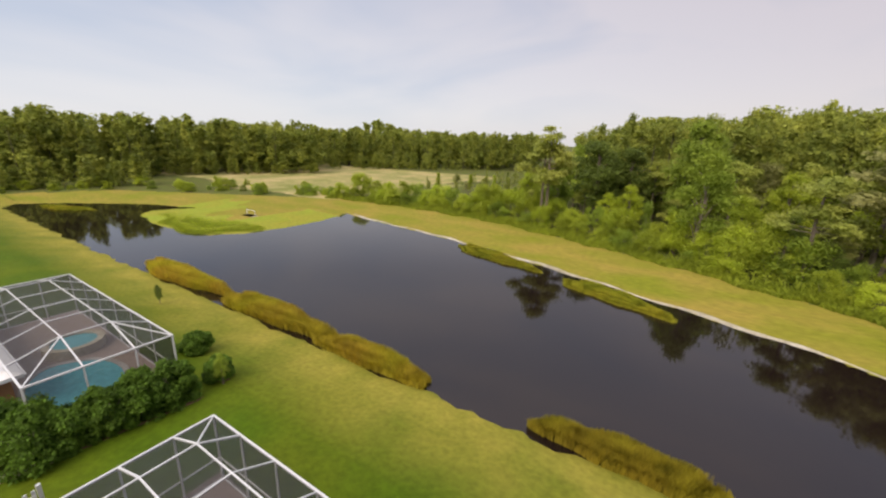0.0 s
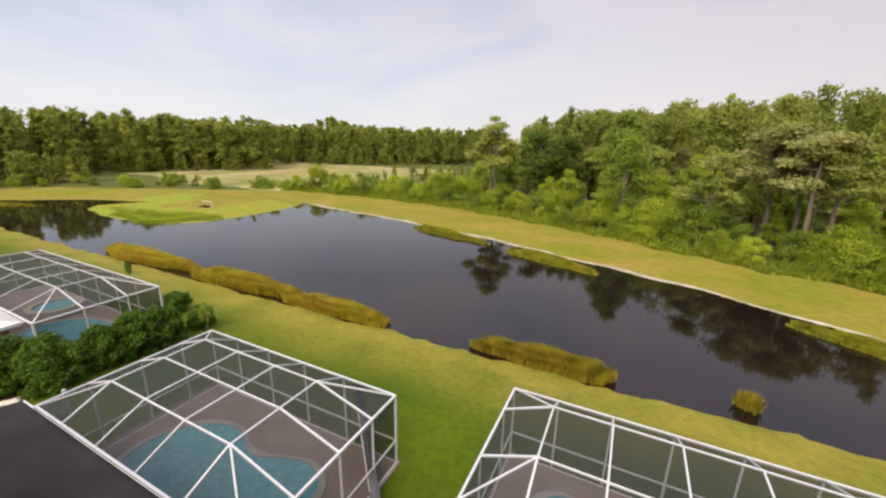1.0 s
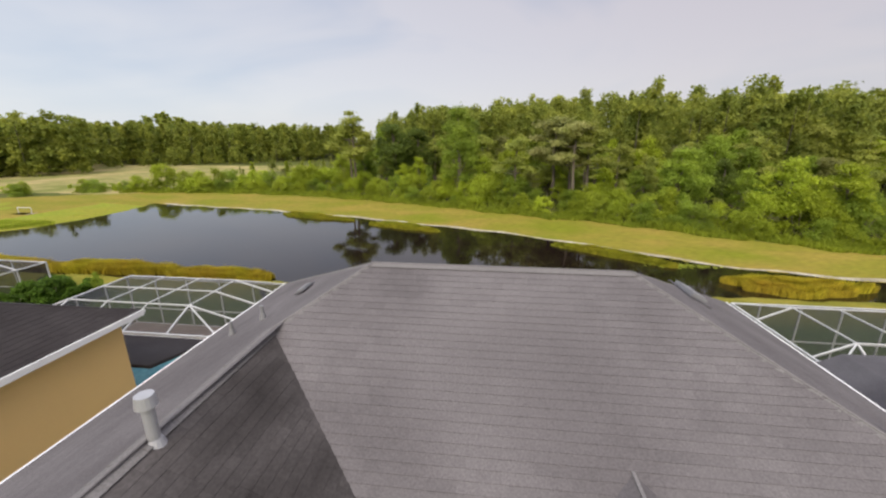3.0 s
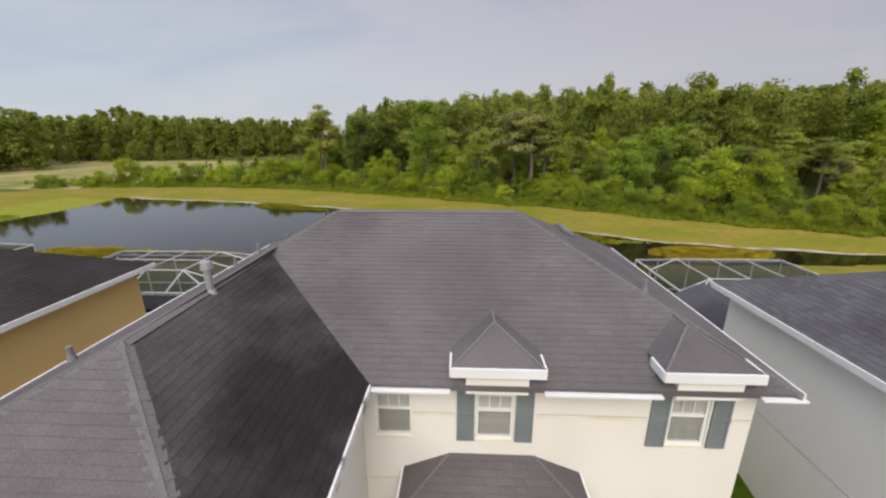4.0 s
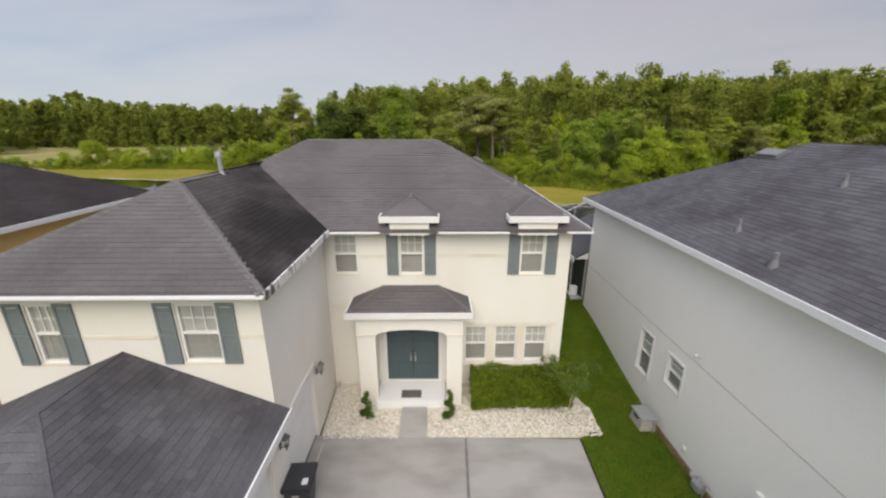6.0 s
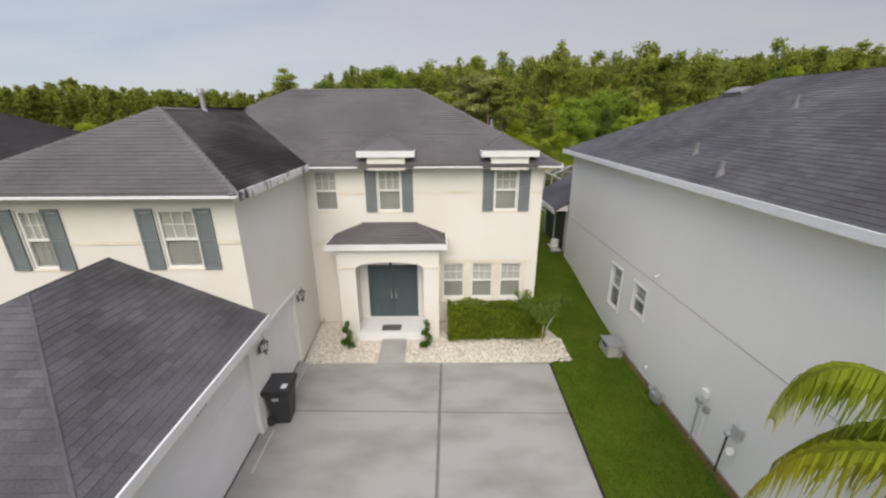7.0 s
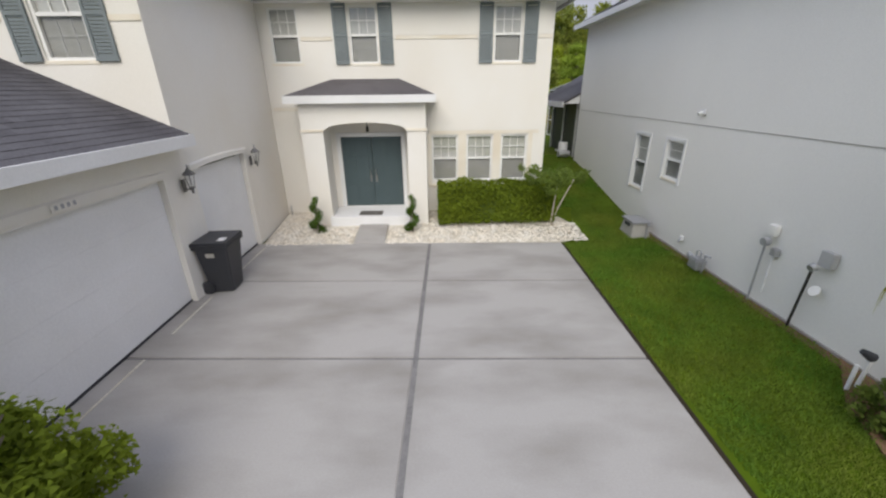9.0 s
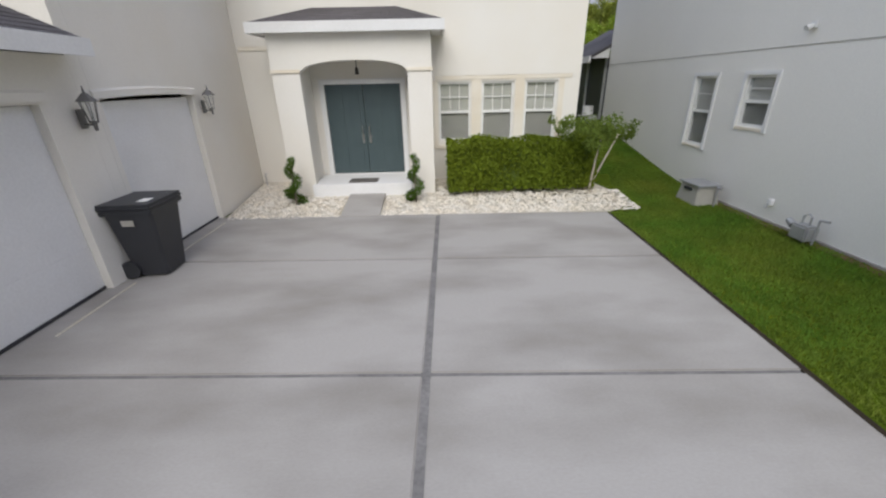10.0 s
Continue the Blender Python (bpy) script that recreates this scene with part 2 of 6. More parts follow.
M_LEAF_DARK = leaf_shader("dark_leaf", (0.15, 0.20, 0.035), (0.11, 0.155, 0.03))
M_PINE = leaf_shader("pine_needle", (0.39, 0.41, 0.085), (0.25, 0.295, 0.06))
M_DRY = leaf_shader("dry_moss_foliage", (0.36, 0.35, 0.13), (0.27, 0.29, 0.08))
M_FAR = leaf_shader("far_wood_foliage", (0.43, 0.455, 0.08), (0.21, 0.27, 0.05), vary=0.3)
M_SHRUB = leaf_shader("glossy_shrub_leaf", (0.105, 0.185, 0.02), (0.06, 0.12, 0.014), vary=0.4)
M_HEDGE = leaf_shader("hedge_leaf", (0.25, 0.31, 0.026), (0.17, 0.235, 0.02))
# bark at half brightness: the wood's shade is put into this colour
M_TRUNK_FAR = shader("shaded_trunk", (0.10, 0.085, 0.065), 0.95, scale=1, fine=8, amount=0.5, bump=0)
M_HATCH = plain("weathered_grey_metal", (0.22, 0.22, 0.225), 0.6, 0.2)
M_PALM = leaf_shader("palm_leaf", (0.20, 0.26, 0.02), (0.42, 0.38, 0.03), scale=0.6)
M_REED = leaf_shader("reed_blade", (0.44, 0.39, 0.035), (0.40, 0.28, 0.035), vary=0.3)
M_SEDGE = leaf_shader("sedge_blade", (0.42, 0.38, 0.035), (0.30, 0.33, 0.03), vary=0.25)
M_BLADE = leaf_shader("grass_blade", (0.185, 0.34, 0.045), (0.31, 0.37, 0.06), vary=0.2, scale=0.7)


def glass_material():
    m = bpy.data.materials.new("window_glass")
    m.use_nodes = True
    n, l = m.node_tree.nodes, m.node_tree.links
    n.remove(n["Principled BSDF"])
    t, g, mx = n.new("ShaderNodeBsdfTransparent"), n.new("ShaderNodeBsdfGlossy"), n.new("ShaderNodeMixShader")
    mx.inputs[0].default_value = 0.09
    g.inputs["Roughness"].default_value = 0.03
    t.inputs[0].default_value = (0.93, 0.94, 0.94, 1)
    l.new(t.outputs[0], mx.inputs[1])
    l.new(g.outputs[0], mx.inputs[2])
    l.new(mx.outputs[0], n["Material Output"].inputs["Surface"])
    return m


def screen_material(name="insect_screen", dense=0.53):
    """Woven insect screen: most of the light passes between dark threads."""
    m = bpy.data.materials.new(name)
    m.use_nodes = True
    n, l = m.node_tree.nodes, m.node_tree.links
    b = n["Principled BSDF"]
    b.inputs["Base Color"].default_value = (0.018, 0.019, 0.021, 1)
    b.inputs["Roughness"].default_value = 0.7
    t, mx = n.new("ShaderNodeBsdfTransparent"), n.new("ShaderNodeMixShader")
    mx.inputs[0].default_value = dense
    l.new(t.outputs[0], mx.inputs[1])
    l.new(b.outputs[0], mx.inputs[2])
    l.new(mx.outputs[0], n["Material Output"].inputs["Surface"])
    return m


def water_material():
    m = bpy.data.materials.new("dark_pond_water")
    m.use_nodes = True
    n, l = m.node_tree.nodes, m.node_tree.links
    b = n["Principled BSDF"]
    b.inputs["Base Color"].default_value = (0.010, 0.006, 0.005, 1)
    b.inputs["Roughness"].default_value = 0.04
    b.inputs["IOR"].default_value = 1.4
    geo, mp, nz, bp = n.new("ShaderNodeNewGeometry"), n.new("ShaderNodeMapping"), n.new("ShaderNodeTexNoise"), n.new("ShaderNodeBump")
    mp.inputs["Scale"].default_value = (0.8, 1.6, 1)
    nz.inputs["Scale"].default_value, nz.inputs["Detail"].default_value = 1.6, 3
    bp.inputs["Strength"].default_value, bp.inputs["Distance"].default_value = 0.035, 0.05
    l.new(geo.outputs["Position"], mp.inputs[0])
    l.new(mp.outputs[0], nz.inputs["Vector"])
    l.new(nz.outputs["Fac"], bp.inputs["Height"])
    l.new(bp.outputs[0], b.inputs["Normal"])
    return m


def dry_band(m):
    """The lawn turns straw-coloured along the top of the pond's bank."""
    n, l = m.node_tree.nodes, m.node_tree.links
    mix = next(q for q in n if q.bl_idname == "ShaderNodeMix")
    geo = next(q for q in n if q.bl_idname == "ShaderNodeNewGeometry")
    sep, up, wave, add = n.new("ShaderNodeSeparateXYZ"), n.new("ShaderNodeMapRange"), n.new("ShaderNodeTexNoise"), n.new("ShaderNodeMath")
    l.new(geo.outputs["Position"], sep.inputs[0])
    l.new(sep.outputs["Y"], up.inputs["Value"])
    up.inputs["From Min"].default_value, up.inputs["From Max"].default_value = 8.5, 13.5
    wave.inputs["Scale"].default_value = 0.35
    l.new(geo.outputs["Position"], wave.inputs["Vector"])
    add.operation = "MULTIPLY"
    l.new(up.outputs[0], add.inputs[0])
    l.new(wave.outputs["Fac"], add.inputs[1])
    dry = n.new("ShaderNodeMix")
    dry.data_type = "RGBA"
    dry.inputs[7].default_value = (0.34, 0.27, 0.05, 1)
    far = mix.outputs[2].links[0].to_socket
    l.new(add.outputs[0], dry.inputs[0])
    l.new(mix.outputs[2], dry.inputs[6])
    l.new(dry.outputs[2], far)


dry_band(M_LAWN)
M_GLASS, M_SCREEN, M_WATER = glass_material(), screen_material(), water_material()
M_NET = screen_material("window_screen", 0.30)


# ---- building helpers ----
def mesh_of(name, verts, faces, material, smooth=False):
    me = bpy.data.meshes.new(name)
    me.from_pydata([tuple(v) for v in verts], [], [tuple(f) for f in faces])
    for m in material if isinstance(material, (list, tuple)) else [material]:
        me.materials.append(m)
    if smooth:
        me.polygons.foreach_set("use_smooth", [True] * len(me.polygons))
    me.update()
    return me


def part(name, bm, material, parent=None, label=""):
    """Links a bmesh, or a mesh, as one mesh object under a thing or a part."""
    if isinstance(bm, bpy.types.Mesh):
        me = bm
    else:
        me = bpy.data.meshes.new(name)
        bm.to_mesh(me)
        bm.free()
        me.materials.append(material)
    ob = new(name, me)
    ob.parent = parent
    if label:
        ob["label"] = label
    return ob


def thing(name, label, category, at=(0, 0, 0), group="", kind=""):
    ob = new(name)
    ob.empty_display_size = 0.2
    ob.location = at
    return tagged(ob, label, category, group, kind)


def box(bm, x0, x1, y0, y1, z0, z1, bevel=0.0):
    m = Matrix.LocRotScale(((x0 + x1) / 2, (y0 + y1) / 2, (z0 + z1) / 2), None, (abs(x1 - x0), abs(y1 - y0), abs(z1 - z0)))
    made = bmesh.ops.create_cube(bm, size=1.0, matrix=m)
    if bevel:
        edges = list({e for v in made["verts"] for e in v.link_edges})
        bmesh.ops.bevel(bm, geom=edges, offset=bevel, segments=2, affect="EDGES")
    return bm


def boxed(*a, bevel=0.0):
    return box(bmesh.new(), *a, bevel=bevel)


def beam(bm, a, b, w=0.06, h=0.06):
    """A rectangular bar from a to b."""
    a, b = Vector(a), Vector(b)
    d = b - a
    q = d.to_track_quat("Z", "Y")
    m = Matrix.LocRotScale((a + b) / 2, q, (w, h, d.length))
    bmesh.ops.create_cube(bm, size=1.0, matrix=m)
    return bm


def rod(bm, a, b, r0=0.03, r1=None, sides=8):
    a, b = Vector(a), Vector(b)
    d = b - a
    m = Matrix.LocRotScale((a + b) / 2, d.to_track_quat("Z", "Y"), None)
    bmesh.ops.create_cone(bm, cap_ends=True, segments=sides, radius1=r0, radius2=r0 if r1 is None else r1, depth=d.length, matrix=m)
    return bm


def poly(points, depth=0.0):
    """A flat face through the points, thickened downwards by depth."""
    bm = bmesh.new()
    f = bm.faces.new([bm.verts.new(p) for p in points])
    if depth:
        r = bmesh.ops.extrude_face_region(bm, geom=[f])
        bmesh.ops.translate(bm, vec=(0, 0, -depth), verts=[v for v in r["geom"] if isinstance(v, bmesh.types.BMVert)])
    bmesh.ops.recalc_face_normals(bm, faces=bm.faces)
    return bm


def wall_mesh(origin, along, length, height, thick, holes):
    """A wall from origin along a unit direction, with rectangular openings (u0, u1, z0, z1) through its thickness; the thickness goes to the left of along."""
    o, u = Vector(origin), Vector(along)
    n = Vector((-u.y, u.x, 0)) * thick
    us = sorted({0, length, *[h[0] for h in holes], *[h[1] for h in holes]})
    zs = sorted({0, height, *[h[2] for h in holes], *[h[3] for h in holes]})
    def solid(i, j):
        if not (0 <= i < len(us) - 1 and 0 <= j < len(zs) - 1):
            return False
        cu, cz = (us[i] + us[i + 1]) / 2, (zs[j] + zs[j + 1]) / 2
        return not any(h[0] < cu < h[1] and h[2] < cz < h[3] for h in holes)
    bm = bmesh.new()
    def at(a, z, back):
        return bm.verts.new(o + u * a + Vector((0, 0, z)) + n * back)
    for i in range(len(us) - 1):
        for j in range(len(zs) - 1):
            if not solid(i, j):
                continue
            a, b, c, d = us[i], us[i + 1], zs[j], zs[j + 1]
            bm.faces.new([at(a, c, 0), at(b, c, 0), at(b, d, 0), at(a, d, 0)])
            bm.faces.new([at(a, c, 1), at(a, d, 1), at(b, d, 1), at(b, c, 1)])
            for gone, p, q in ((not solid(i - 1, j), (a, c), (a, d)), (not solid(i + 1, j), (b, c), (b, d)),
                               (not solid(i, j - 1), (a, c), (b, c)), (not solid(i, j + 1), (a, d), (b, d))):
                if gone:
                    bm.faces.new([at(*p, 0), at(*q, 0), at(*q, 1), at(*p, 1)])
    bmesh.ops.remove_doubles(bm, verts=bm.verts, dist=0.0005)
    bmesh.ops.recalc_face_normals(bm, faces=bm.faces)
    return bm


SHINGLES = []


def roof_plane(parent, pts, material, singles=None, course=0.155):
    """A roof slope: a board now, and courses of shingles on it later. pts begins with the two ends of the eave. singles(x, y) tells where each shingle is an object of its own."""
    slope = part("roof_slope", poly(pts, 0.10), material, parent)
    SHINGLES.append((slope, pts, material, singles, course))
    return slope


def ridge_caps(parent, a, b, material=None, deep=False):
    """A row of folded cap shingles along a ridge or hip, as one part."""
    a, b = Vector(a), Vector(b)
    d = (b - a).normalized()
    side = d.cross(Vector((0, 0, 1))).normalized()
    up = side.cross(d)
    ridge = part("ridge", beam(bmesh.new(), a, b, 0.05, 0.03), material or M_RIDGE, parent)
    count = max(2, int((b - a).length / 0.24))
    step = (b - a).length / count
    lo, hi, q = 0.018, 0.012, step * 1.15
    pts = [side * s * 0.14 + up * (z + lo) for s, z in ((-1, -0.06), (0, 0), (1, -0.06))]
    pts += [d * q + side * s * 0.14 + up * (z + hi) for s, z in ((-1, -0.06), (0, 0), (1, -0.06))]
    pts += [x - up * 0.04 for x in pts[:3]]
    faces = [(k, k + 1, k + 4, k + 3) for k in (0, 1)] + [(k + 6, k + 7, k + 1, k) for k in (0, 1)]
    if deep:
        me = mesh_of("ridge_cap", pts, faces, material or M_RIDGE)
        for i in range(count):
            cap = new("ridge_cap", me)
            cap.parent, cap.location = parent, a + d * step * i
    else:
        verts = [x + d * step * i for i in range(count) for x in pts]
        me = mesh_of("cap_row", verts, [tuple(i * 9 + k for k in f) for i in range(count) for f in faces], material or M_RIDGE)
        row = new("cap_row", me)
        row.parent = parent
        row["kind"] = "stuff"
    return ridge


def fascia(parent, a, b, material=None, high=0.2, thick=0.04):
    bm = bmesh.new()
    a, b = Vector(a), Vector(b)
    beam(bm, a - Vector((0, 0, high / 2)), b - Vector((0, 0, high / 2)), thick if abs((b - a).x) < 0.01 else high, high if abs((b - a).x) < 0.01 else thick)
    return part("fascia", bm, material or M_FASCIA, parent)


def sash_window(parent, x, y, z, w, h, turn=0.0, blind=0.96, cols=3, sill=True):
    """A single-hung window in an opening: frame, two sashes with bars above, panes, a blind behind. (x, y, z) is the middle of its foot; it looks to -y before the turn."""
    # the dark plate behind the blind stands in for an unlit room
    win = part("window", boxed(-w / 2 + 0.03, w / 2 - 0.03, 0.10, 0.11, 0.03, h - 0.03), M_INDOOR_SHADE, parent)
    win.matrix_basis = pose(x, y, z, 0, 0, turn)
    bm = bmesh.new()
    f = 0.05
    for x0, x1, z0, z1 in ((-w / 2, -w / 2 + f, 0, h), (w / 2 - f, w / 2, 0, h), (-w / 2 + f, w / 2 - f, 0, f), (-w / 2 + f, w / 2 - f, h - f, h)):
        box(bm, x0, x1, 0.0, 0.09, z0, z1)
    box(bm, -w / 2 + f, w / 2 - f, 0.01, 0.07, h / 2 - 0.03, h / 2 + 0.03)
    part("window_frame", bm, M_SASH, win)
    bm = bmesh.new()
    for i in range(1, cols):
        u = -w / 2 + f + (w - 2 * f) * i / cols
        box(bm, u - 0.01, u + 0.01, 0.035, 0.05, h / 2 + 0.03, h - f)
        if sill:
            box(bm, u - 0.01, u + 0.01, 0.062, 0.07, f, h / 2 - 0.03)
    box(bm, -w / 2 + f, w / 2 - f, 0.034, 0.051, h * 0.75 - 0.01, h * 0.75 + 0.01)
    if cols > 1 and sill:
        box(bm, -w / 2 + f, w / 2 - f, 0.061, 0.071, h * 0.27 - 0.01, h * 0.27 + 0.01)
    part("glazing_bar", bm, M_SASH, win)
    for z0, z1 in ((f, h / 2 - 0.03), (h / 2 + 0.03, h - f)):
        p = part("pane", boxed(-w / 2 + f, w / 2 - f, 0.055, 0.06, z0, z1), M_GLASS, win)
        p.visible_shadow = False
    bm = bmesh.new()
    top, foot = h - f, h * (1 - blind)
    k = max(3, int((top - foot) / 0.05))
    for i in range(k):
        z1 = top - (top - foot) * i / k
        box(bm, -w / 2 + f, w / 2 - f, 0.075 + 0.004 * (i % 2), 0.085, z1 - (top - foot) / k * 0.92, z1)
    part("blind", bm, M_BLIND, win)
    net = part("insect_screen", poly([(-w / 2 + f, 0.045, f), (w / 2 - f, 0.045, f), (w / 2 - f, 0.045, h / 2 - 0.03), (-w / 2 + f, 0.045, h / 2 - 0.03)]), M_NET, win)
    net.visible_shadow = False
    if sill:
        part("window_sill", boxed(-w / 2 - 0.06, w / 2 + 0.06, -0.05, 0.03, -0.07, -0.003, bevel=0.008), M_TRIM_BAND, win)
    return win


def shutter(parent, x, y, z, w, h):
    bm = bmesh.new()
    box(bm, -w / 2, -w / 2 + 0.05, 0, 0.04, 0, h)
    box(bm, w / 2 - 0.05, w / 2, 0, 0.04, 0, h)
    for z0 in (0, h / 2 - 0.04, h - 0.07):
        box(bm, -w / 2 + 0.05, w / 2 - 0.05, 0, 0.038, z0, z0 + 0.07)
    s = part("shutter", bm, M_SHUTTER, parent)
    s.location = (x, y, z)
    k = int(h / 0.06)
    me = bpy.data.meshes.new("slat")
    bm = beam(bmesh.new(), (-w / 2 + 0.05, 0.02, 0), (w / 2 - 0.05, 0.02, 0), 0.012, 0.045)
    bm.to_mesh(me)
    bm.free()
    me.materials.append(M_SHUTTER)
    for i in range(k):
        slat = new("slat", me)
        slat.parent, slat.location = s, (0, 0, 0.09 + (h - 0.16) * i / k)
    return s


# ---- ground, pond, far bank ----
POND = [(-110.7, 17.1), (-105.8, 14.8), (-58.7, 14.7), (-19.5, 15.1), (5.0, 15.5), (19.7, 15.9), (37.3, 16.3), (54.9, 16.8), (58.9, 18.0), (49.1, 19.1),
        (36.3, 21.6), (30.9, 22.9), (27.0, 24.6), (20.3, 28.7), (13.6, 32.5), (7.9, 35.4), (-3.9, 39.4), (-11.7, 42.2), (-21.0, 44.8), (-33.3, 47.8),
        (-45.0, 49.5), (-55.8, 51.6), (-53.8, 46.0), (-53.4, 36.2), (-54.8, 30.8), (-57.8, 26.8), (-69.5, 25.0), (-81.3, 26.9), (-85.2, 30.3), (-82.3, 36.7), (-94.0, 32.2), (-105.3, 23.4)]
STRIP = [(-391.9, -58.9), (-171.4, -19.7), (-125.4, 16.6), (-118.5, 35.2), (-94.0, 48.9), (-68.5, 62.6), (-46.0, 63.6), (-27.4, 61.2), (-14.6, 56.7), (-2.9, 52.1), (5.9, 47.9), (15.7, 43.3), (22.6, 41.1),
         (32.4, 34.8), (43.2, 29.5), (51.0, 26.6), (68.7, 21.5), (98.1, 13.6), (392.1, -58.9)]


def strip_y(x):
    return float(np.interp(x, [p[0] for p in STRIP], [p[1] for p in STRIP]))


def pond_distance(xs, ys):
    """Signed distance to the pond's outline: negative over the water."""
    best = np.full(xs.shape, 1e9)
    inside = np.zeros(xs.shape, bool)
    for (ax, ay), (bx, by) in zip(POND, POND[1:] + POND[:1]):
        dx, dy = bx - ax, by - ay
        k = np.clip(((xs - ax) * dx + (ys - ay) * dy) / (dx * dx + dy * dy), 0, 1)
        best = np.minimum(best, np.hypot(xs - ax - k * dx, ys - ay - k * dy))
        cross = (ay > ys) != (by > ys)
        with np.errstate(divide="ignore", invalid="ignore"):
            inside ^= cross & (xs < (bx - ax) * (ys - ay) / ((by - ay) if by != ay else 1e-9) + ax)
    return np.where(inside, -best, best)


def ground_height(xs, ys):
    d = pond_distance(xs, ys)
    wob = 0.5 * np.sin(xs * 0.9 + 1.3 * np.sin(ys * 0.7)) * np.cos(ys * 0.6 + xs * 0.21) + 0.3 * np.sin(xs * 2.3 + ys * 1.7)
    e = d + 0.45 * wob
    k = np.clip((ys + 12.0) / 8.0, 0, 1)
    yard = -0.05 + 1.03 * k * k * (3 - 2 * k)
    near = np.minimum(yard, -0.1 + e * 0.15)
    beyond = np.minimum(0.4, -0.1 + e * 0.05)
    z = np.where(e < 0, np.maximum(-0.1 + e * 0.35, -1.3), np.where(ys > 17.5, beyond, near))
    far = np.hypot(xs, ys)
    return z + np.where(far > 150, (far - 150) * 0.004, 0) * (ys > 10)


def grid_lines(fine_from, fine_to, step, reach):
    lines = list(np.arange(fine_from, fine_to, step))
    a, s = fine_from, step
    while a > -reach:
        s *= 1.35
        a -= s
        lines.insert(0, a)
    b, s = fine_to, step
    while b < reach:
        lines.append(b)
        s *= 1.35
        b += s
    return np.array(lines + [b])


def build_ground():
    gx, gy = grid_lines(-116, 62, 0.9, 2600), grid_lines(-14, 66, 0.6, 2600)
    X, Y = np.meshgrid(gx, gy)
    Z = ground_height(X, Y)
    nx, ny = len(gx), len(gy)
    verts = np.stack([X.ravel(), Y.ravel(), Z.ravel()], 1)
    i = np.arange((nx - 1) * (ny - 1))
    r, c = i // (nx - 1), i % (nx - 1)
    k = r * nx + c
    faces = np.stack([k, k + 1, k + nx + 1, k + nx], 1)
    me = mesh_of("ground", verts.tolist(), faces.tolist(), [M_LAWN, M_BANK, M_FLOOR, M_SAND, M_MARSH, M_MUD], True)
    cx, cy = (gx[c] + gx[c + 1]) / 2, (gy[r] + gy[r + 1]) / 2
    d = pond_distance(cx, cy)
    top = np.interp(cx, [p[0] for p in STRIP], [p[1] for p in STRIP])
    slot = np.zeros(len(cx), int)
    slot[(cy > 16.5) | (cx < -109)] = 1
    slot[(cy > top)] = 2
    sand = (cy > top + 1 + 2 * np.sin(cx * 0.2)) & (cx < -66 + 4 * np.sin(cy * 0.25)) & (cx > -175) & (cy < 150) & (cy > 58 + 3 * np.sin(cx * 0.13) - (cx + 100) * 0.1)
    slot[sand] = 3
    slot[(cx > -86) & (cx < -52) & (cy > 25) & (cy < 49) & (d > -1) & (d < 9 + 1.5 * np.sin(cx))] = 4
    slot[d < -1.2] = 5
    me.polygons.foreach_set("material_index", slot.tolist())
    return tagged(new("ground", me), "mown lawns, grassy banks and woodland floor round the pond", "ground", kind="structure")


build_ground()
tagged(part("water", boxed(-122, 66, 12, 56, -0.12, -0.10), M_WATER), "still dark pond water mirroring sky and trees", "water", kind="structure")


def build_edge():
    """The bare sandy line along the far shore, worn and broken."""
    line = [(49.1, 19.4), (36.3, 21.9), (30.9, 23.3), (27.0, 25.0), (20.3, 29.1), (13.6, 32.9), (7.9, 35.8), (-3.9, 39.8), (-11.7, 42.6), (-21.0, 45.2), (-33.3, 48.2), (-45.0, 49.9), (-54.8, 52.0)]
    bm = bmesh.new()
    rnd = random.Random(4)
    last = None
    for (ax, ay), (bx, by) in zip(line, line[1:]):
        n = int(math.hypot(bx - ax, by - ay) / 0.8)
        for i in range(n):
            k = i / n
            x, y = ax + (bx - ax) * k, ay + (by - ay) * k
            w = 0.28 + 0.22 * rnd.random() + 0.2 * math.sin(x * 0.35)
            y += 0.25 * math.sin(x * 0.8)
            z = -0.035 + 0.02 * rnd.random()
            row = [bm.verts.new((x - 0.2 * w, y - w * 0.7, z - 0.09)), bm.verts.new((x, y, z)), bm.verts.new((x + 0.2 * w, y + w * 0.6, z - 0.015)), bm.verts.new((x + 0.3 * w, y + w, z - 0.12))]
            if last:
                for q in range(3):
                    bm.faces.new([last[q], last[q + 1], row[q + 1], row[q]])
            last = row
    bmesh.ops.recalc_face_normals(bm, faces=bm.faces)
    return tagged(part("shore_edge", bm, M_EDGE), "bare sandy shoreline worn into the grass bank", "shore", kind="structure")


build_edge()

# ---- driveway and beds ----
DRIVE_TURN = pose(10.6, -12.5, 0, 0, 0, -2.0)


def build_drive():
    """Concrete slabs with recessed joints, turned a little against the house."""
    drive = thing("driveway", "weathered pale concrete driveway slabs with dark joints", "driveway", kind="structure")
    drive.matrix_basis = DRIVE_TURN
    part("joint_filler", boxed(-4.95, 3.58, -12.0, -0.01, -0.10, -0.014), M_JOINT, drive)
    rows = [(-2.243, 0.0), (-4.900, -2.277), (-7.205, -4.944), (-12.0, -7.239)]
    for y0, y1 in rows:
        for x0, x1 in ((-4.95, -0.04), (0.04, 3.6)):
            part("slab", boxed(x0, x1, y0, y1, -0.12, 0.0, bevel=0.012), M_CONCRETE, drive)
    part("lawn_edge", boxed(3.602, 3.67, -9.6, -0.02, -0.09, -0.012), M_MUD, drive, "dark soil cut along the lawn")
    return drive


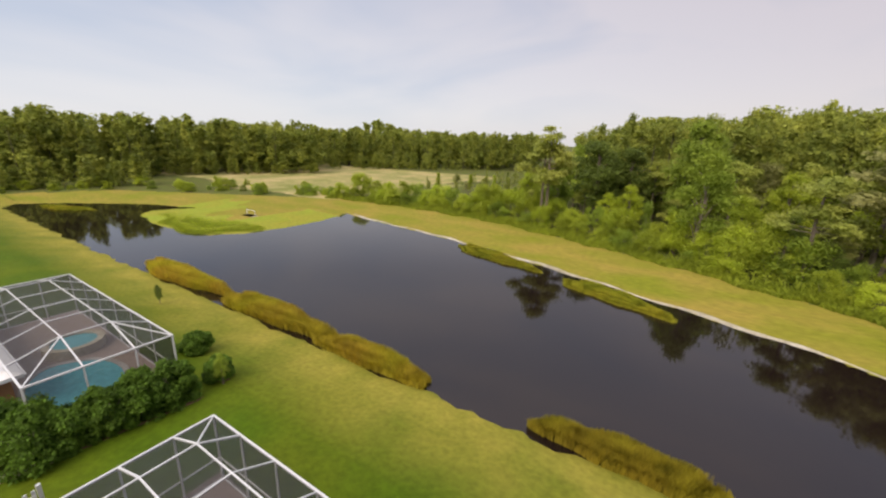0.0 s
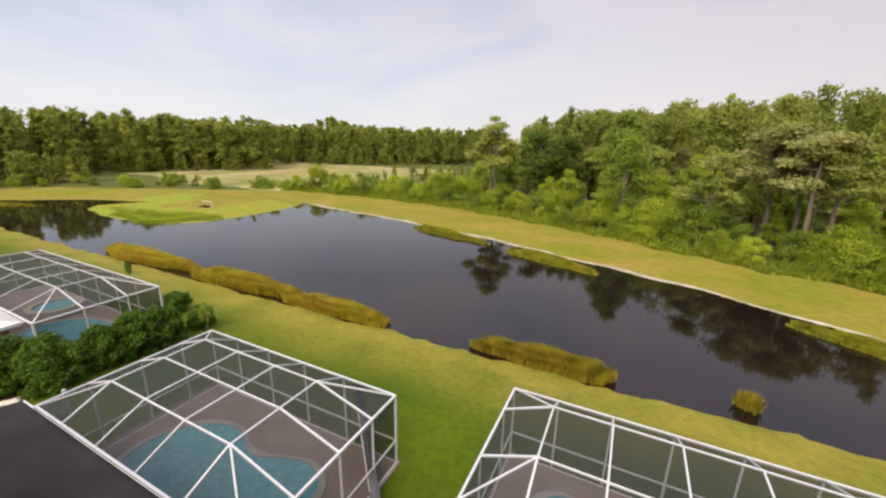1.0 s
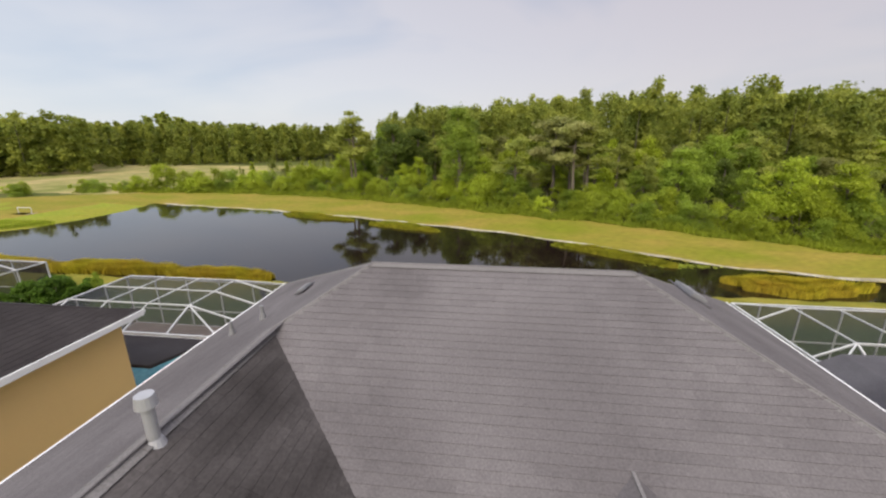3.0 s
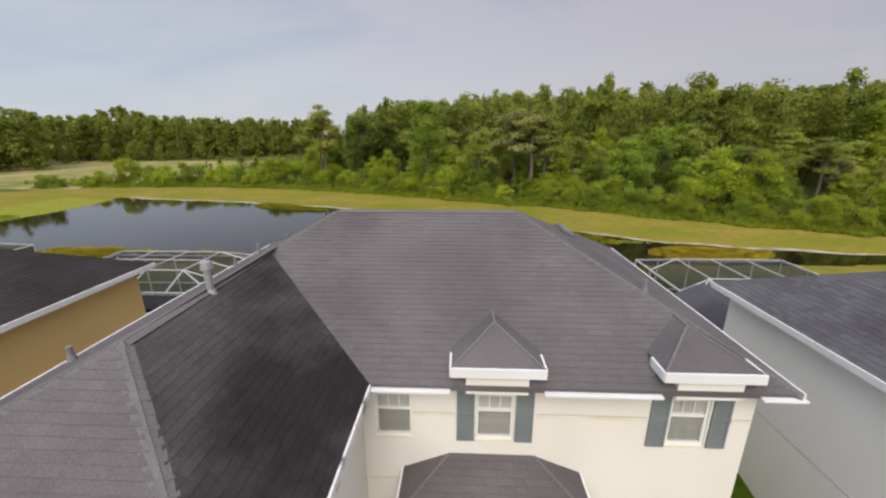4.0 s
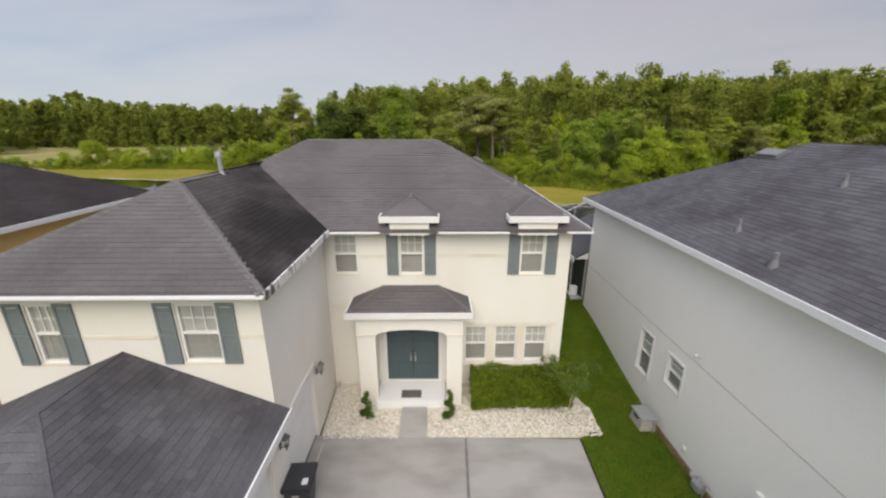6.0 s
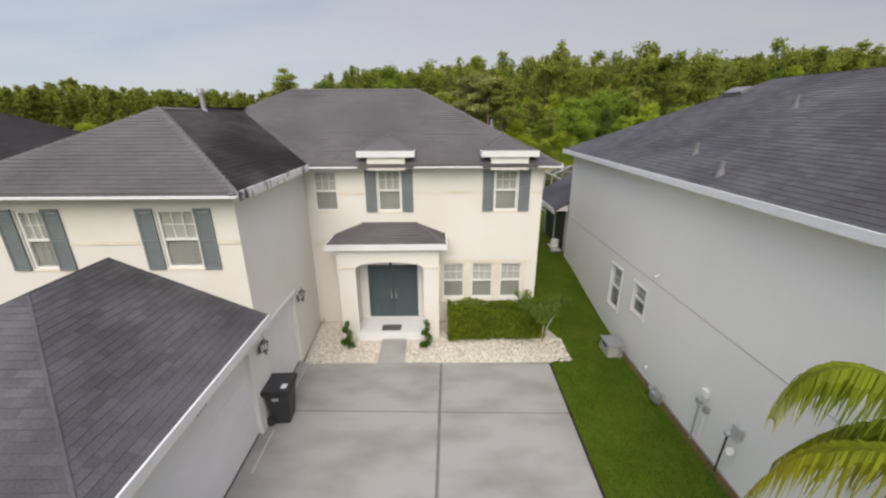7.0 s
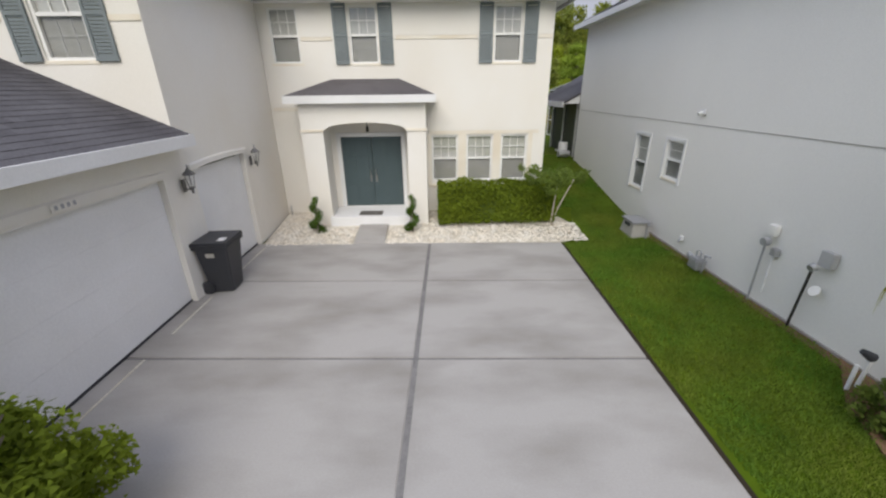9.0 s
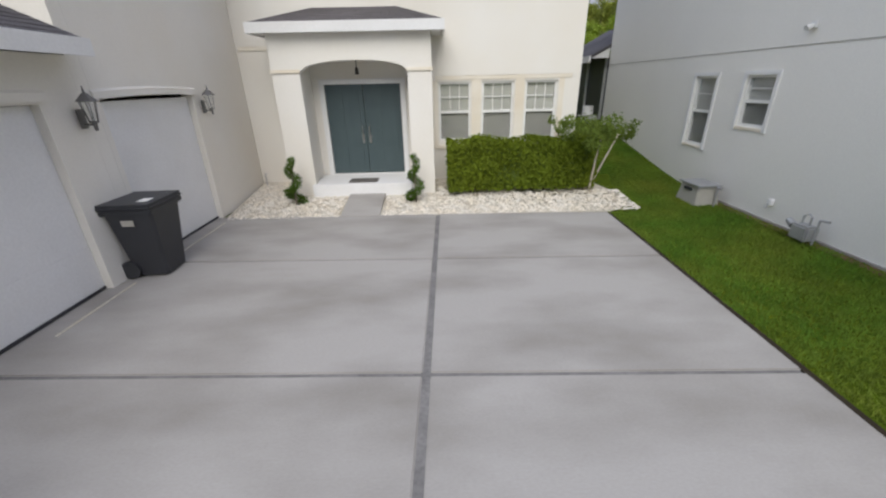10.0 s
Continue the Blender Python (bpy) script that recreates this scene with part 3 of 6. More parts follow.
build_drive()
apron = thing("apron_edge", "pale worn edge line of the garage apron", "edge line", kind="structure")
for y0, y1 in ((-19.2, -17.3), (-16.6, -15.3), (-14.2, -12.7)):
    part("pale_strip", boxed(6.135, 6.17, y0, y1, -0.01, 0.004), M_GRAVEL_BED, apron)
tagged(part("gravel_bed", poly([(6.0, -12.45, -0.02), (14.25, -12.55, -0.02), (15.0, -12.1, -0.01), (15.0, -11.3, 0.03), (14.3, -10.0, 0.22), (6.0, -10.0, 0.24)], 0.2), M_GRAVEL_BED),
                  "bed of pale crushed stone before the house", "gravel bed", kind="structure")
tagged(part("front_path", poly([(8.5, -12.46, 0.012), (9.35, -12.47, 0.012), (9.35, -11.3, 0.17), (8.5, -11.3, 0.17)], 0.12), M_CONCRETE), "short grey concrete path to the porch", "path", kind="structure")

# ---- the white house ----
EAVE, SLOPE = 6.28, 0.525
house = thing("house", "two-storey cream stucco house with a grey hipped shingle roof", "house")


# walls
FRONT_HOLES = [(8.85 - 0.4, 8.85 + 0.4, 4.62, 6.06), (12.92 - 0.4, 12.92 + 0.4, 4.62, 6.06), (6.25, 7.05, 4.64, 6.02)]
LOW_HOLES = [(10.70, 11.50, 1.2, 2.6), (11.78, 12.58, 1.2, 2.6), (12.86, 13.66, 1.2, 2.6)]
DOOR = (7.90, 9.76, 0.42, 2.62)
holes = [(a - 5.95, b - 5.95, c, d) for a, b, c, d in FRONT_HOLES + LOW_HOLES + [DOOR]]
part("wall", wall_mesh((5.95, -10.1, 0), (1, 0, 0), 8.25, 6.28, 0.2, holes), M_STUCCO, house)
part("wall", wall_mesh((14.2, -9.898, 0), (0, 1, 0), 8.8, 6.28, 0.2, []), M_STUCCO, house)
part("wall", wall_mesh((14.0, -1.1, 0), (-1, 0, 0), 14.2, 6.28, 0.2, []), M_STUCCO, house)
part("wall", wall_mesh((-0.2, -1.3, 0), (0, -1, 0), 13.3, 6.28, 0.2, []), M_STUCCO, house)
WING_HOLES = [(4.15 + 0.2, 5.0 + 0.2, 4.42, 5.82), (1.05 + 0.2, 1.6 + 0.25, 4.42, 5.82)]
part("wall", wall_mesh((-0.2, -14.85, 0), (1, 0, 0), 6.15, 6.26, 0.2, WING_HOLES), M_STUCCO, house)
# the long wall with the garage doors: under the wing and on along the garage
part("wall", wall_mesh((5.95, -14.648, 0), (0, 1, 0), 4.54, 6.26, 0.2, [(-14.55 + 14.648, -12.35 + 14.648, 0, 2.5)]), M_STUCCO, house)
part("wall", wall_mesh((5.95, -19.85, 0), (0, 1, 0), 4.998, 3.0, 0.2, [(0.5, 4.4, 0, 2.45)]), M_STUCCO, house)
part("wall", wall_mesh((-0.2, -19.85, 0), (1, 0, 0), 5.95, 3.0, 0.2, [(4.0, 4.8, 1.2, 2.5)]), M_STUCCO, house)
part("wall", wall_mesh((-0.2, -14.86, 0), (0, -1, 0), 4.78, 3.0, 0.2, []), M_STUCCO, house)

# raised bands across the fronts
for x0, x1, y, z in ((9.75, 12.05, -10.1, 5.22), (13.78, 14.2, -10.1, 5.22), (7.1, 7.95, -10.1, 5.2), (10.62, 14.0, -10.1, 2.64), (6.0, 7.05, -10.1, 3.36)):
    part("trim_band", boxed(x0, x1, y - 0.014, y - 0.002, z, z + 0.10, bevel=0.006), M_TRIM_BAND, house)
for x0, x1 in ((10.55, 10.68), (11.53, 11.75), (12.61, 12.83), (13.69, 13.82)):
    part("trim_band", boxed(x0, x1, -10.118, -10.102, 1.1, 2.64, bevel=0.006), M_TRIM_BAND, house)
part("trim_band", boxed(10.55, 13.82, -10.15, -10.102, 1.0, 1.095, bevel=0.006), M_TRIM_BAND, house)
for x0, x1 in ((2.0, 3.65), (5.4, 5.94)):
    part("trim_band", boxed(x0, x1, -14.864, -14.852, 5.0, 5.1, bevel=0.006), M_TRIM_BAND, house)

# windows and shutters
for x in (8.85, 12.92):
    sash_window(house, x, -10.06, 4.62, 0.8, 1.44)
    shutter(house, x - 0.63, -10.15, 4.6, 0.38, 1.5)
    shutter(house, x + 0.63, -10.15, 4.6, 0.38, 1.5)
sash_window(house, 6.65, -10.06, 4.64, 0.8, 1.38)
for x in (11.10, 12.18, 13.26):
    sash_window(house, x, -10.06, 1.2, 0.8, 1.4, sill=False)
for x, w in ((4.575, 0.85), (1.35, 0.6)):
    sash_window(house, x, -14.81, 4.42, w, 1.4)
    shutter(house, x - w / 2 - 0.22, -14.9, 4.4, 0.38, 1.46)
    shutter(house, x + w / 2 + 0.22, -14.9, 4.4, 0.38, 1.46)
sash_window(house, 4.2, -19.81, 1.2, 0.8, 1.3)
shutter(house, 4.85, -19.9, 1.15, 0.38, 1.4)

# main roof
E = EAVE
RIDGE_Z = E + SLOPE * 4.93
RL, RR = (4.35, -5.61, RIDGE_Z), (9.72, -5.61, RIDGE_Z)
FL, FR, BR, BL = (-0.58, -10.54, E), (14.65, -10.54, E), (14.65, -0.68, E), (-0.58, -0.68, E)
WF_L, WF_R = (-0.58, -15.27, E), (6.28, -15.27, E)
W_TOP, W_APEX = (2.85, -7.21, E + 1.75), (2.88, -12.04, E + 1.75)
INNER = (6.28, -10.54, E)
roof_main = part("roof", poly([(-0.4, -10.4, E - 0.12), (14.5, -10.4, E - 0.12), (14.5, -0.8, E - 0.12), (-0.4, -0.8, E - 0.12)], 0.05), M_FASCIA, house)
roof_plane(roof_main, [INNER, FR, RR, RL, W_TOP], M_SHINGLE, lambda x, y: 5.2 < x < 9.2 and -8.9 < y < -6.6)
roof_plane(roof_main, [FR, BR, RR], M_SHINGLE)
roof_plane(roof_main, [BR, BL, RL, RR], M_SHINGLE)
roof_plane(roof_main, [BL, WF_L, W_APEX, W_TOP, RL], M_SHINGLE)
roof_plane(roof_main, [WF_L, WF_R, W_APEX], M_SHINGLE)
roof_plane(roof_main, [WF_R, INNER, W_TOP, W_APEX], M_STAINED)
for a, b in ((RL, RR), (FR, RR), (BR, RR), (BL, RL), (W_TOP, RL), (WF_L, W_APEX), (WF_R, W_APEX), (W_APEX, W_TOP)):
    ridge_caps(roof_main, a, b, deep=True)
part("roof", poly([(-0.4, -15.1, E - 0.14), (6.1, -15.1, E - 0.14), (6.1, -10.42, E - 0.14), (-0.4, -10.42, E - 0.14)], 0.05), M_FASCIA, house)
for a, b in (((6.30, -10.56, E + 0.02), (7.9, -10.56, E + 0.02)), ((9.75, -10.56, E + 0.02), (12.0, -10.56, E + 0.02)), ((13.85, -10.56, E + 0.02), (14.67, -10.56, E + 0.02)),
             ((14.67, -10.54, E + 0.02), (14.67, -0.68, E + 0.02)), ((-0.6, -15.27, E + 0.02), (-0.6, -0.68, E + 0.02)), ((-0.6, -15.29, E + 0.02), (6.3, -15.29, E + 0.02)), ((-0.6, -0.66, E), (14.67, -0.66, E))):
    fascia(house, a, b)
fascia(house, (6.30, -15.29, E + 0.02), (6.30, -10.58, E + 0.02), M_DIRTY_FASCIA)


def dormer(x):
    """A small hipped cap that breaks the eave over a window."""
    d = part("dormer", boxed(x - 0.62, x + 0.62, -10.52, -9.4, 6.10, 6.56), M_STUCCO, house)
    z, w = 6.70, 0.92
    a, b = (x - w, -10.56, z), (x + w, -10.56, z)
    pk, back = (x, -9.46, z + 0.44), (x, -8.86, z + 0.44)
    la, lb = (x - w, -9.75, z), (x + w, -9.75, z)
    for pts in ([a, b, pk], [la, a, pk, back], [b, lb, back, pk]):
        part("roof_slope", poly(pts, 0.05), M_SHINGLE, d)
    for p in (a, b):
        ridge_caps(d, p, pk)
    ridge_caps(d, pk, back)
    part("fascia", boxed(x - w - 0.02, x + w + 0.02, -10.6, -10.55, z - 0.18, z + 0.02), M_FASCIA, d)
    part("fascia", boxed(x - w - 0.03, x - w + 0.01, -10.549, -10.0, z - 0.18, z + 0.01), M_FASCIA, d)
    part("fascia", boxed(x + w - 0.01, x + w + 0.03, -10.549, -10.0, z - 0.18, z + 0.01), M_FASCIA, d)
    part("soffit", boxed(x - w, x + w, -10.54, -10.0, z - 0.16, z - 0.13), M_FASCIA, d)


dormer(8.83)
dormer(12.92)


# porch
def build_porch():
    p = part("porch", boxed(7.62, 10.0, -11.28, -10.11, 0.05, 0.40, bevel=0.01), M_FASCIA, house, "white porch slab with a step")
    x0, x1, y0, y1, top = 7.08, 10.55, -11.15, -10.95, 3.607
    ax0, ax1, spring, rise = 7.68, 10.02, 2.86, 0.22
    bm = bmesh.new()
    box(bm, x0, ax0, y0, y1, 0.1, top)
    box(bm, ax1, x1, y0, y1, 0.1, top)
    n = 16
    for i in range(n):
        u0, u1 = i / n, (i + 1) / n
        za, zb = (spring + rise * math.sqrt(max(0, 1 - (2 * u - 1) ** 2)) for u in (u0, u1))
        xa, xb = ax0 + (ax1 - ax0) * u0, ax0 + (ax1 - ax0) * u1
        v = [bm.verts.new(q) for q in ((xa, y0, za), (xb, y0, zb), (xb, y0, top), (xa, y0, top), (xa, y1, za), (xb, y1, zb), (xb, y1, top), (xa, y1, top))]
        for f in ((0, 1, 2, 3), (7, 6, 5, 4), (4, 5, 1, 0), (3, 2, 6, 7)):
            bm.faces.new([v[k] for k in f])
    bmesh.ops.remove_doubles(bm, verts=bm.verts, dist=0.0005)
    bmesh.ops.recalc_face_normals(bm, faces=bm.faces)
    part("porch_front", bm, M_STUCCO, p)
    part("porch_side", boxed(7.08, 7.60, -10.948, -10.102, 0.1, 3.607), M_STUCCO, p)
    part("porch_side", boxed(10.10, 10.55, -10.948, -10.102, 0.1, 3.607), M_STUCCO, p)
    part("porch_ceiling", boxed(7.602, 10.098, -10.948, -10.102, 3.1, 3.2), M_STUCCO, p)
    for a, b, z in ((7.05, 7.70, 2.84), (10.0, 10.58, 2.84)):
        part("trim_band", boxed(a, b, -11.18, -11.152, z, z + 0.07, bevel=0.006), M_TRIM_BAND, p)
    z, yf, yb = 3.78, -11.34, -10.10
    a, b = (6.82, yf, z), (10.80, yf, z)
    ta, tb = (7.88, yb, z + 0.43), (9.74, yb, z + 0.43)
    for pts in ([a, b, tb, ta], [(6.82, yb, z), a, ta], [b, (10.80, yb, z), tb]):
        part("roof_slope", poly(pts, 0.06), M_SHINGLE, p)
    SHINGLES.append((p, [a, b, tb, ta], M_SHINGLE, None, 0.16))
    ridge_caps(p, a, ta)
    ridge_caps(p, b, tb)
    part("fascia", boxed(6.78, 10.84, yf - 0.05, yf, z - 0.19, z + 0.01), M_FASCIA, p)
    part("fascia", boxed(6.78, 6.83, yf + 0.002, yb, z - 0.19, z + 0.005), M_FASCIA, p)
    part("fascia", boxed(10.79, 10.84, yf + 0.002, yb, z - 0.19, z + 0.005), M_FASCIA, p)
    part("soffit", boxed(6.84, 10.78, yf + 0.002, yb, z - 0.17, z - 0.13), M_FASCIA, p)
    # double door
    part("door_frame", wall_mesh((7.78, -10.15, 0.40), (1, 0, 0), 2.10, 2.32, 0.1, [(0.12, 1.98, 0.02, 2.2)]), M_FASCIA, house)
    for s, x in ((-1, 8.365), (1, 9.295)):
        d = part("door", boxed(x - 0.459, x + 0.459, -10.09, -10.04, 0.43, 2.60, bevel=0.004), M_DOOR, house, "slate blue panelled front door leaf")
        for z0, z1 in ((0.60, 1.12), (1.22, 2.02), (2.12, 2.46)):
            for u in (-0.2, 0.2):
                part("door_panel", boxed(x + u - 0.15, x + u + 0.15, -10.105, -10.088, z0, z1, bevel=0.012), M_DOOR, d)
        bm = bmesh.new()
        rod(bm, (x - s * 0.38, -10.15, 1.25), (x - s * 0.38, -10.15, 1.62), 0.014)
        for zz in (1.27, 1.6):
            rod(bm, (x - s * 0.38, -10.15, zz), (x - s * 0.38, -10.09, zz), 0.012)
        box(bm, x - s * 0.38 - 0.03, x - s * 0.38 + 0.03, -10.1, -10.088, 1.2, 1.42, bevel=0.004)
        part("door_handle", bm, M_BRASS, d)


build_porch()

# garage roof and doors
GE = 3.16
G_FR, G_FL, G_BR, G_BL = (6.3, -20.15, GE), (-0.58, -20.15, GE), (6.3, -14.87, GE), (-0.58, -14.87, GE)
G_PK, G_HP = (2.86, -14.87, 4.70), (2.86, -16.75, 4.70)
g_roof = part("roof", poly([(-0.5, -20.05, GE - 0.06), (6.2, -20.05, GE - 0.06), (6.2, -14.87, GE - 0.06), (-0.5, -14.87, GE - 0.06)], 0.05), M_FASCIA, house)
roof_plane(g_roof, [G_FR, G_BR, G_PK, G_HP], M_DARK_SHINGLE, lambda x, y: x > 4.0 and y > -18.6)
roof_plane(g_roof, [G_FL, G_FR, G_HP], M_DARK_SHINGLE)
roof_plane(g_roof, [G_BL, G_FL, G_HP, G_PK], M_DARK_SHINGLE)
for a, b in ((G_FR, G_HP), (G_FL, G_HP), (G_HP, G_PK)):
    ridge_caps(g_roof, a, b, M_DARK_SHINGLE)
fascia(house, (6.32, -20.17, GE + 0.02), (6.32, -14.86, GE + 0.02))
fascia(house, (-0.6, -20.17, GE + 0.02), (6.34, -20.17, GE + 0.02))
for y0, y1 in ((-19.35, -15.45), (-14.55, -12.35)):
    gd = part("garage_door", boxed(5.80, 5.835, y0 + 0.003, y1 - 0.003, 0.01, 2.44), M_FASCIA, house, "white panelled sectional garage door")
    part("bottom_seal", boxed(5.834, 5.85, y0 + 0.01, y1 - 0.01, 0.008, 0.045), M_BLACK, gd)
    n = 4
    m = 1
    for i in range(n):
        for j in range(m):
            ya, yb = y0 + (y1 - y0) * j / m, y0 + (y1 - y0) * (j + 1) / m
            part("door_panel", boxed(5.834, 5.839, ya + 0.006, yb - 0.006, 0.05 + i * 0.595 + 0.008, 0.05 + (i + 1) * 0.595), M_FASCIA, gd)
    bm = bmesh.new()
    rings = []
    for k in range(13):
        y, z = y0 - 0.12 + (y1 - y0 + 0.24) * k / 12, 2.47 + 0.04 * math.sin(math.pi * k / 12)
        rings.append([bm.verts.new(c) for c in ((5.952, y, z), (5.978, y, z), (5.978, y, z + 0.10), (5.952, y, z + 0.13))])
    for r0, r1 in zip(rings, rings[1:]):
        for q in range(4):
            bm.faces.new([r0[q], r0[(q + 1) % 4], r1[(q + 1) % 4], r1[q]])
    for r in (rings[0], rings[-1]):
        bm.faces.new(r)
    bmesh.ops.recalc_face_normals(bm, faces=bm.faces)
    part("door_lintel", bm, M_STUCCO, house)
# worn plaque over the wide door
plaque = tagged(part("number_plaque", boxed(5.985, 6.0, -17.62, -17.18, 2.50, 2.60, bevel=0.004), M_STUCCO), "small cream plaque with illegible marks over the garage door", "plaque")
for i in range(4):
    part("mark", boxed(6.0, 6.006, -17.57 + i * 0.09, -17.53 + i * 0.09, 2.525, 2.58), M_GALV, plaque)


# ---- neighbouring houses ----
def hip_house(name, label, x0, x1, y0, y1, base, eave, over, wall_mat, roof_mat, slope=0.5, holes_left=(), fine=False):
    """A plain hipped house; the ridge runs along the longer side."""
    h = thing(name, label, "house")
    holes = [(y1 - b, y1 - a, c - base, d - base) for a, b, c, d in holes_left]
    part("wall", wall_mesh((x0, y1, base), (0, -1, 0), y1 - y0, eave - 0.05 - base, 0.2, holes), wall_mat, h)
    part("wall", wall_mesh((x0 + 0.2, y0, base), (1, 0, 0), x1 - x0 - 0.4, eave - 0.05 - base, 0.2, []), wall_mat, h)
    part("wall", wall_mesh((x1, y0, base), (0, 1, 0), y1 - y0, eave - 0.05 - base, 0.2, []), wall_mat, h)
    part("wall", wall_mesh((x1 - 0.2, y1, base), (-1, 0, 0), x1 - x0 - 0.4, eave - 0.05 - base, 0.2, []), wall_mat, h)
    a, b, c, d = x0 - over, x1 + over, y0 - over, y1 + over
    w = min(b - a, d - c) / 2
    top = eave + slope * w
    if d - c > b - a:
        r0, r1 = ((a + b) / 2, c + w, top), ((a + b) / 2, d - w, top)
    else:
        r0, r1 = (a + w, (c + d) / 2, top), (b - w, (c + d) / 2, top)
    roof = part("roof", poly([(a + 0.1, c + 0.1, eave - 0.04), (b - 0.1, c + 0.1, eave - 0.04), (b - 0.1, d - 0.1, eave - 0.04), (a + 0.1, d - 0.1, eave - 0.04)], 0.05), M_FASCIA, h)
    P = ((a, c, eave), (b, c, eave), (b, d, eave), (a, d, eave))
    if d - c > b - a:
        planes = ((P[0], P[1], r0), (P[1], P[2], r1, r0), (P[2], P[3], r1), (P[3], P[0], r0, r1))
        hips = ((P[0], r0), (P[1], r0), (P[2], r1), (P[3], r1), (r0, r1))
    else:
        planes = ((P[0], P[1], r1, r0), (P[1], P[2], r1), (P[2], P[3], r0, r1), (P[3], P[0], r0))
        hips = ((P[0], r0), (P[1], r1), (P[2], r1), (P[3], r0), (r0, r1))
    for q in planes:
        roof_plane(roof, q, roof_mat)
        if not fine:
            SHINGLES.pop()
    for p, q in hips:
        ridge_caps(roof, p, q, roof_mat)
    for p, q in zip(P, P[1:] + P[:1]):
        n = Vector((q[1] - p[1], p[0] - q[0], 0)).normalized() * 0.02
        fascia(h, Vector(p) + n + Vector((0, 0, 0.02)), Vector(q) + n + Vector((0, 0, 0.02)), high=0.17)
    return h


NBR_WINDOWS = [(-11.0, -10.25, 1.05, 2.6), (-12.65, -11.9, 1.62, 2.6)]
house_right = hip_house("neighbour_house", "two-storey pale grey stucco house with a charcoal shingle roof", 17.03, 26.5, -19.75, -4.95, 0, 6.25, 0.42, M_GREY_STUCCO, M_DARK_SHINGLE, 0.52, NBR_WINDOWS, True)
for y, z, w, h in ((-10.625, 1.05, 0.75, 1.55), (-12.275, 1.62, 0.75, 0.98)):
    sash_window(house_right, 17.06, y, z, w, h, -90, blind=0.96, cols=1)
    bm = bmesh.new()
    box(bm, 17.0, 17.028, y - w / 2 - 0.08, y - w / 2, z - 0.08, z + h + 0.08)
    box(bm, 17.0, 17.028, y + w / 2, y + w / 2 + 0.08, z - 0.08, z + h + 0.08)
    box(bm, 17.0, 17.028, y - w / 2, y + w / 2, z + h, z + h + 0.08)
    part("window_surround", bm, M_FASCIA, house_right)
# no real band: a thin straight strip for the wall's wavering crack
part("trim_band", boxed(17.022, 17.028, -19.75, -4.96, 3.05, 3.066), M_UNIT, house_right)
house_left = hip_house("neighbour_house", "two-storey yellow stucco house with a stained charcoal roof", -15.5, -4.22, -18.0, -3.9, 0, 6.33, 0.42, M_YELLOW, M_BLACKENED, 0.5, (), True)
house_far = hip_house("neighbour_house", "orange stucco house with a pale roof beside a screened pool", -42, -25.6, -9, 1.9, 0, 2.75, 0.4, M_BRICKY, M_FASCIA, 0.35)

# lean-to lanai roofs behind the houses
def lanai(x0, x1, y0, y1, z0, z1, roof_mat, label):
    t = thing("lanai", label, "lanai")
    part("roof_slope", poly([(x0, y1, z1), (x1, y1, z1), (x1, y0, z0), (x0, y0, z0)], 0.12), roof_mat, t)
    part("fascia", boxed(x0, x1, y1, y1 + 0.05, z1 - 0.22, z1), M_FASCIA, t)
    part("gutter", boxed(x1, x1 + 0.08, y0, y1, z1 - 0.28, z1 - 0.13), M_GALV, t)
    # opaque sheet; screen and the shade behind it are one dark colour
    part("screen_wall", boxed(x1 - 0.12, x1 - 0.08, y0, y1, 0.9, z1 - 0.15), M_INDOOR_SHADE, t, "dark sheet standing in for the shaded, screened end")
    return t


lanai(-14.6, -4.0, -3.5, -0.75, 4.35, 3.75, M_BLACKENED, "dark shingled lanai roof behind the yellow house")
lanai(-0.1, 10.0, -1.05, 2.45, 4.4, 3.8, M_SHINGLE, "shingled lanai roof behind the cream house")


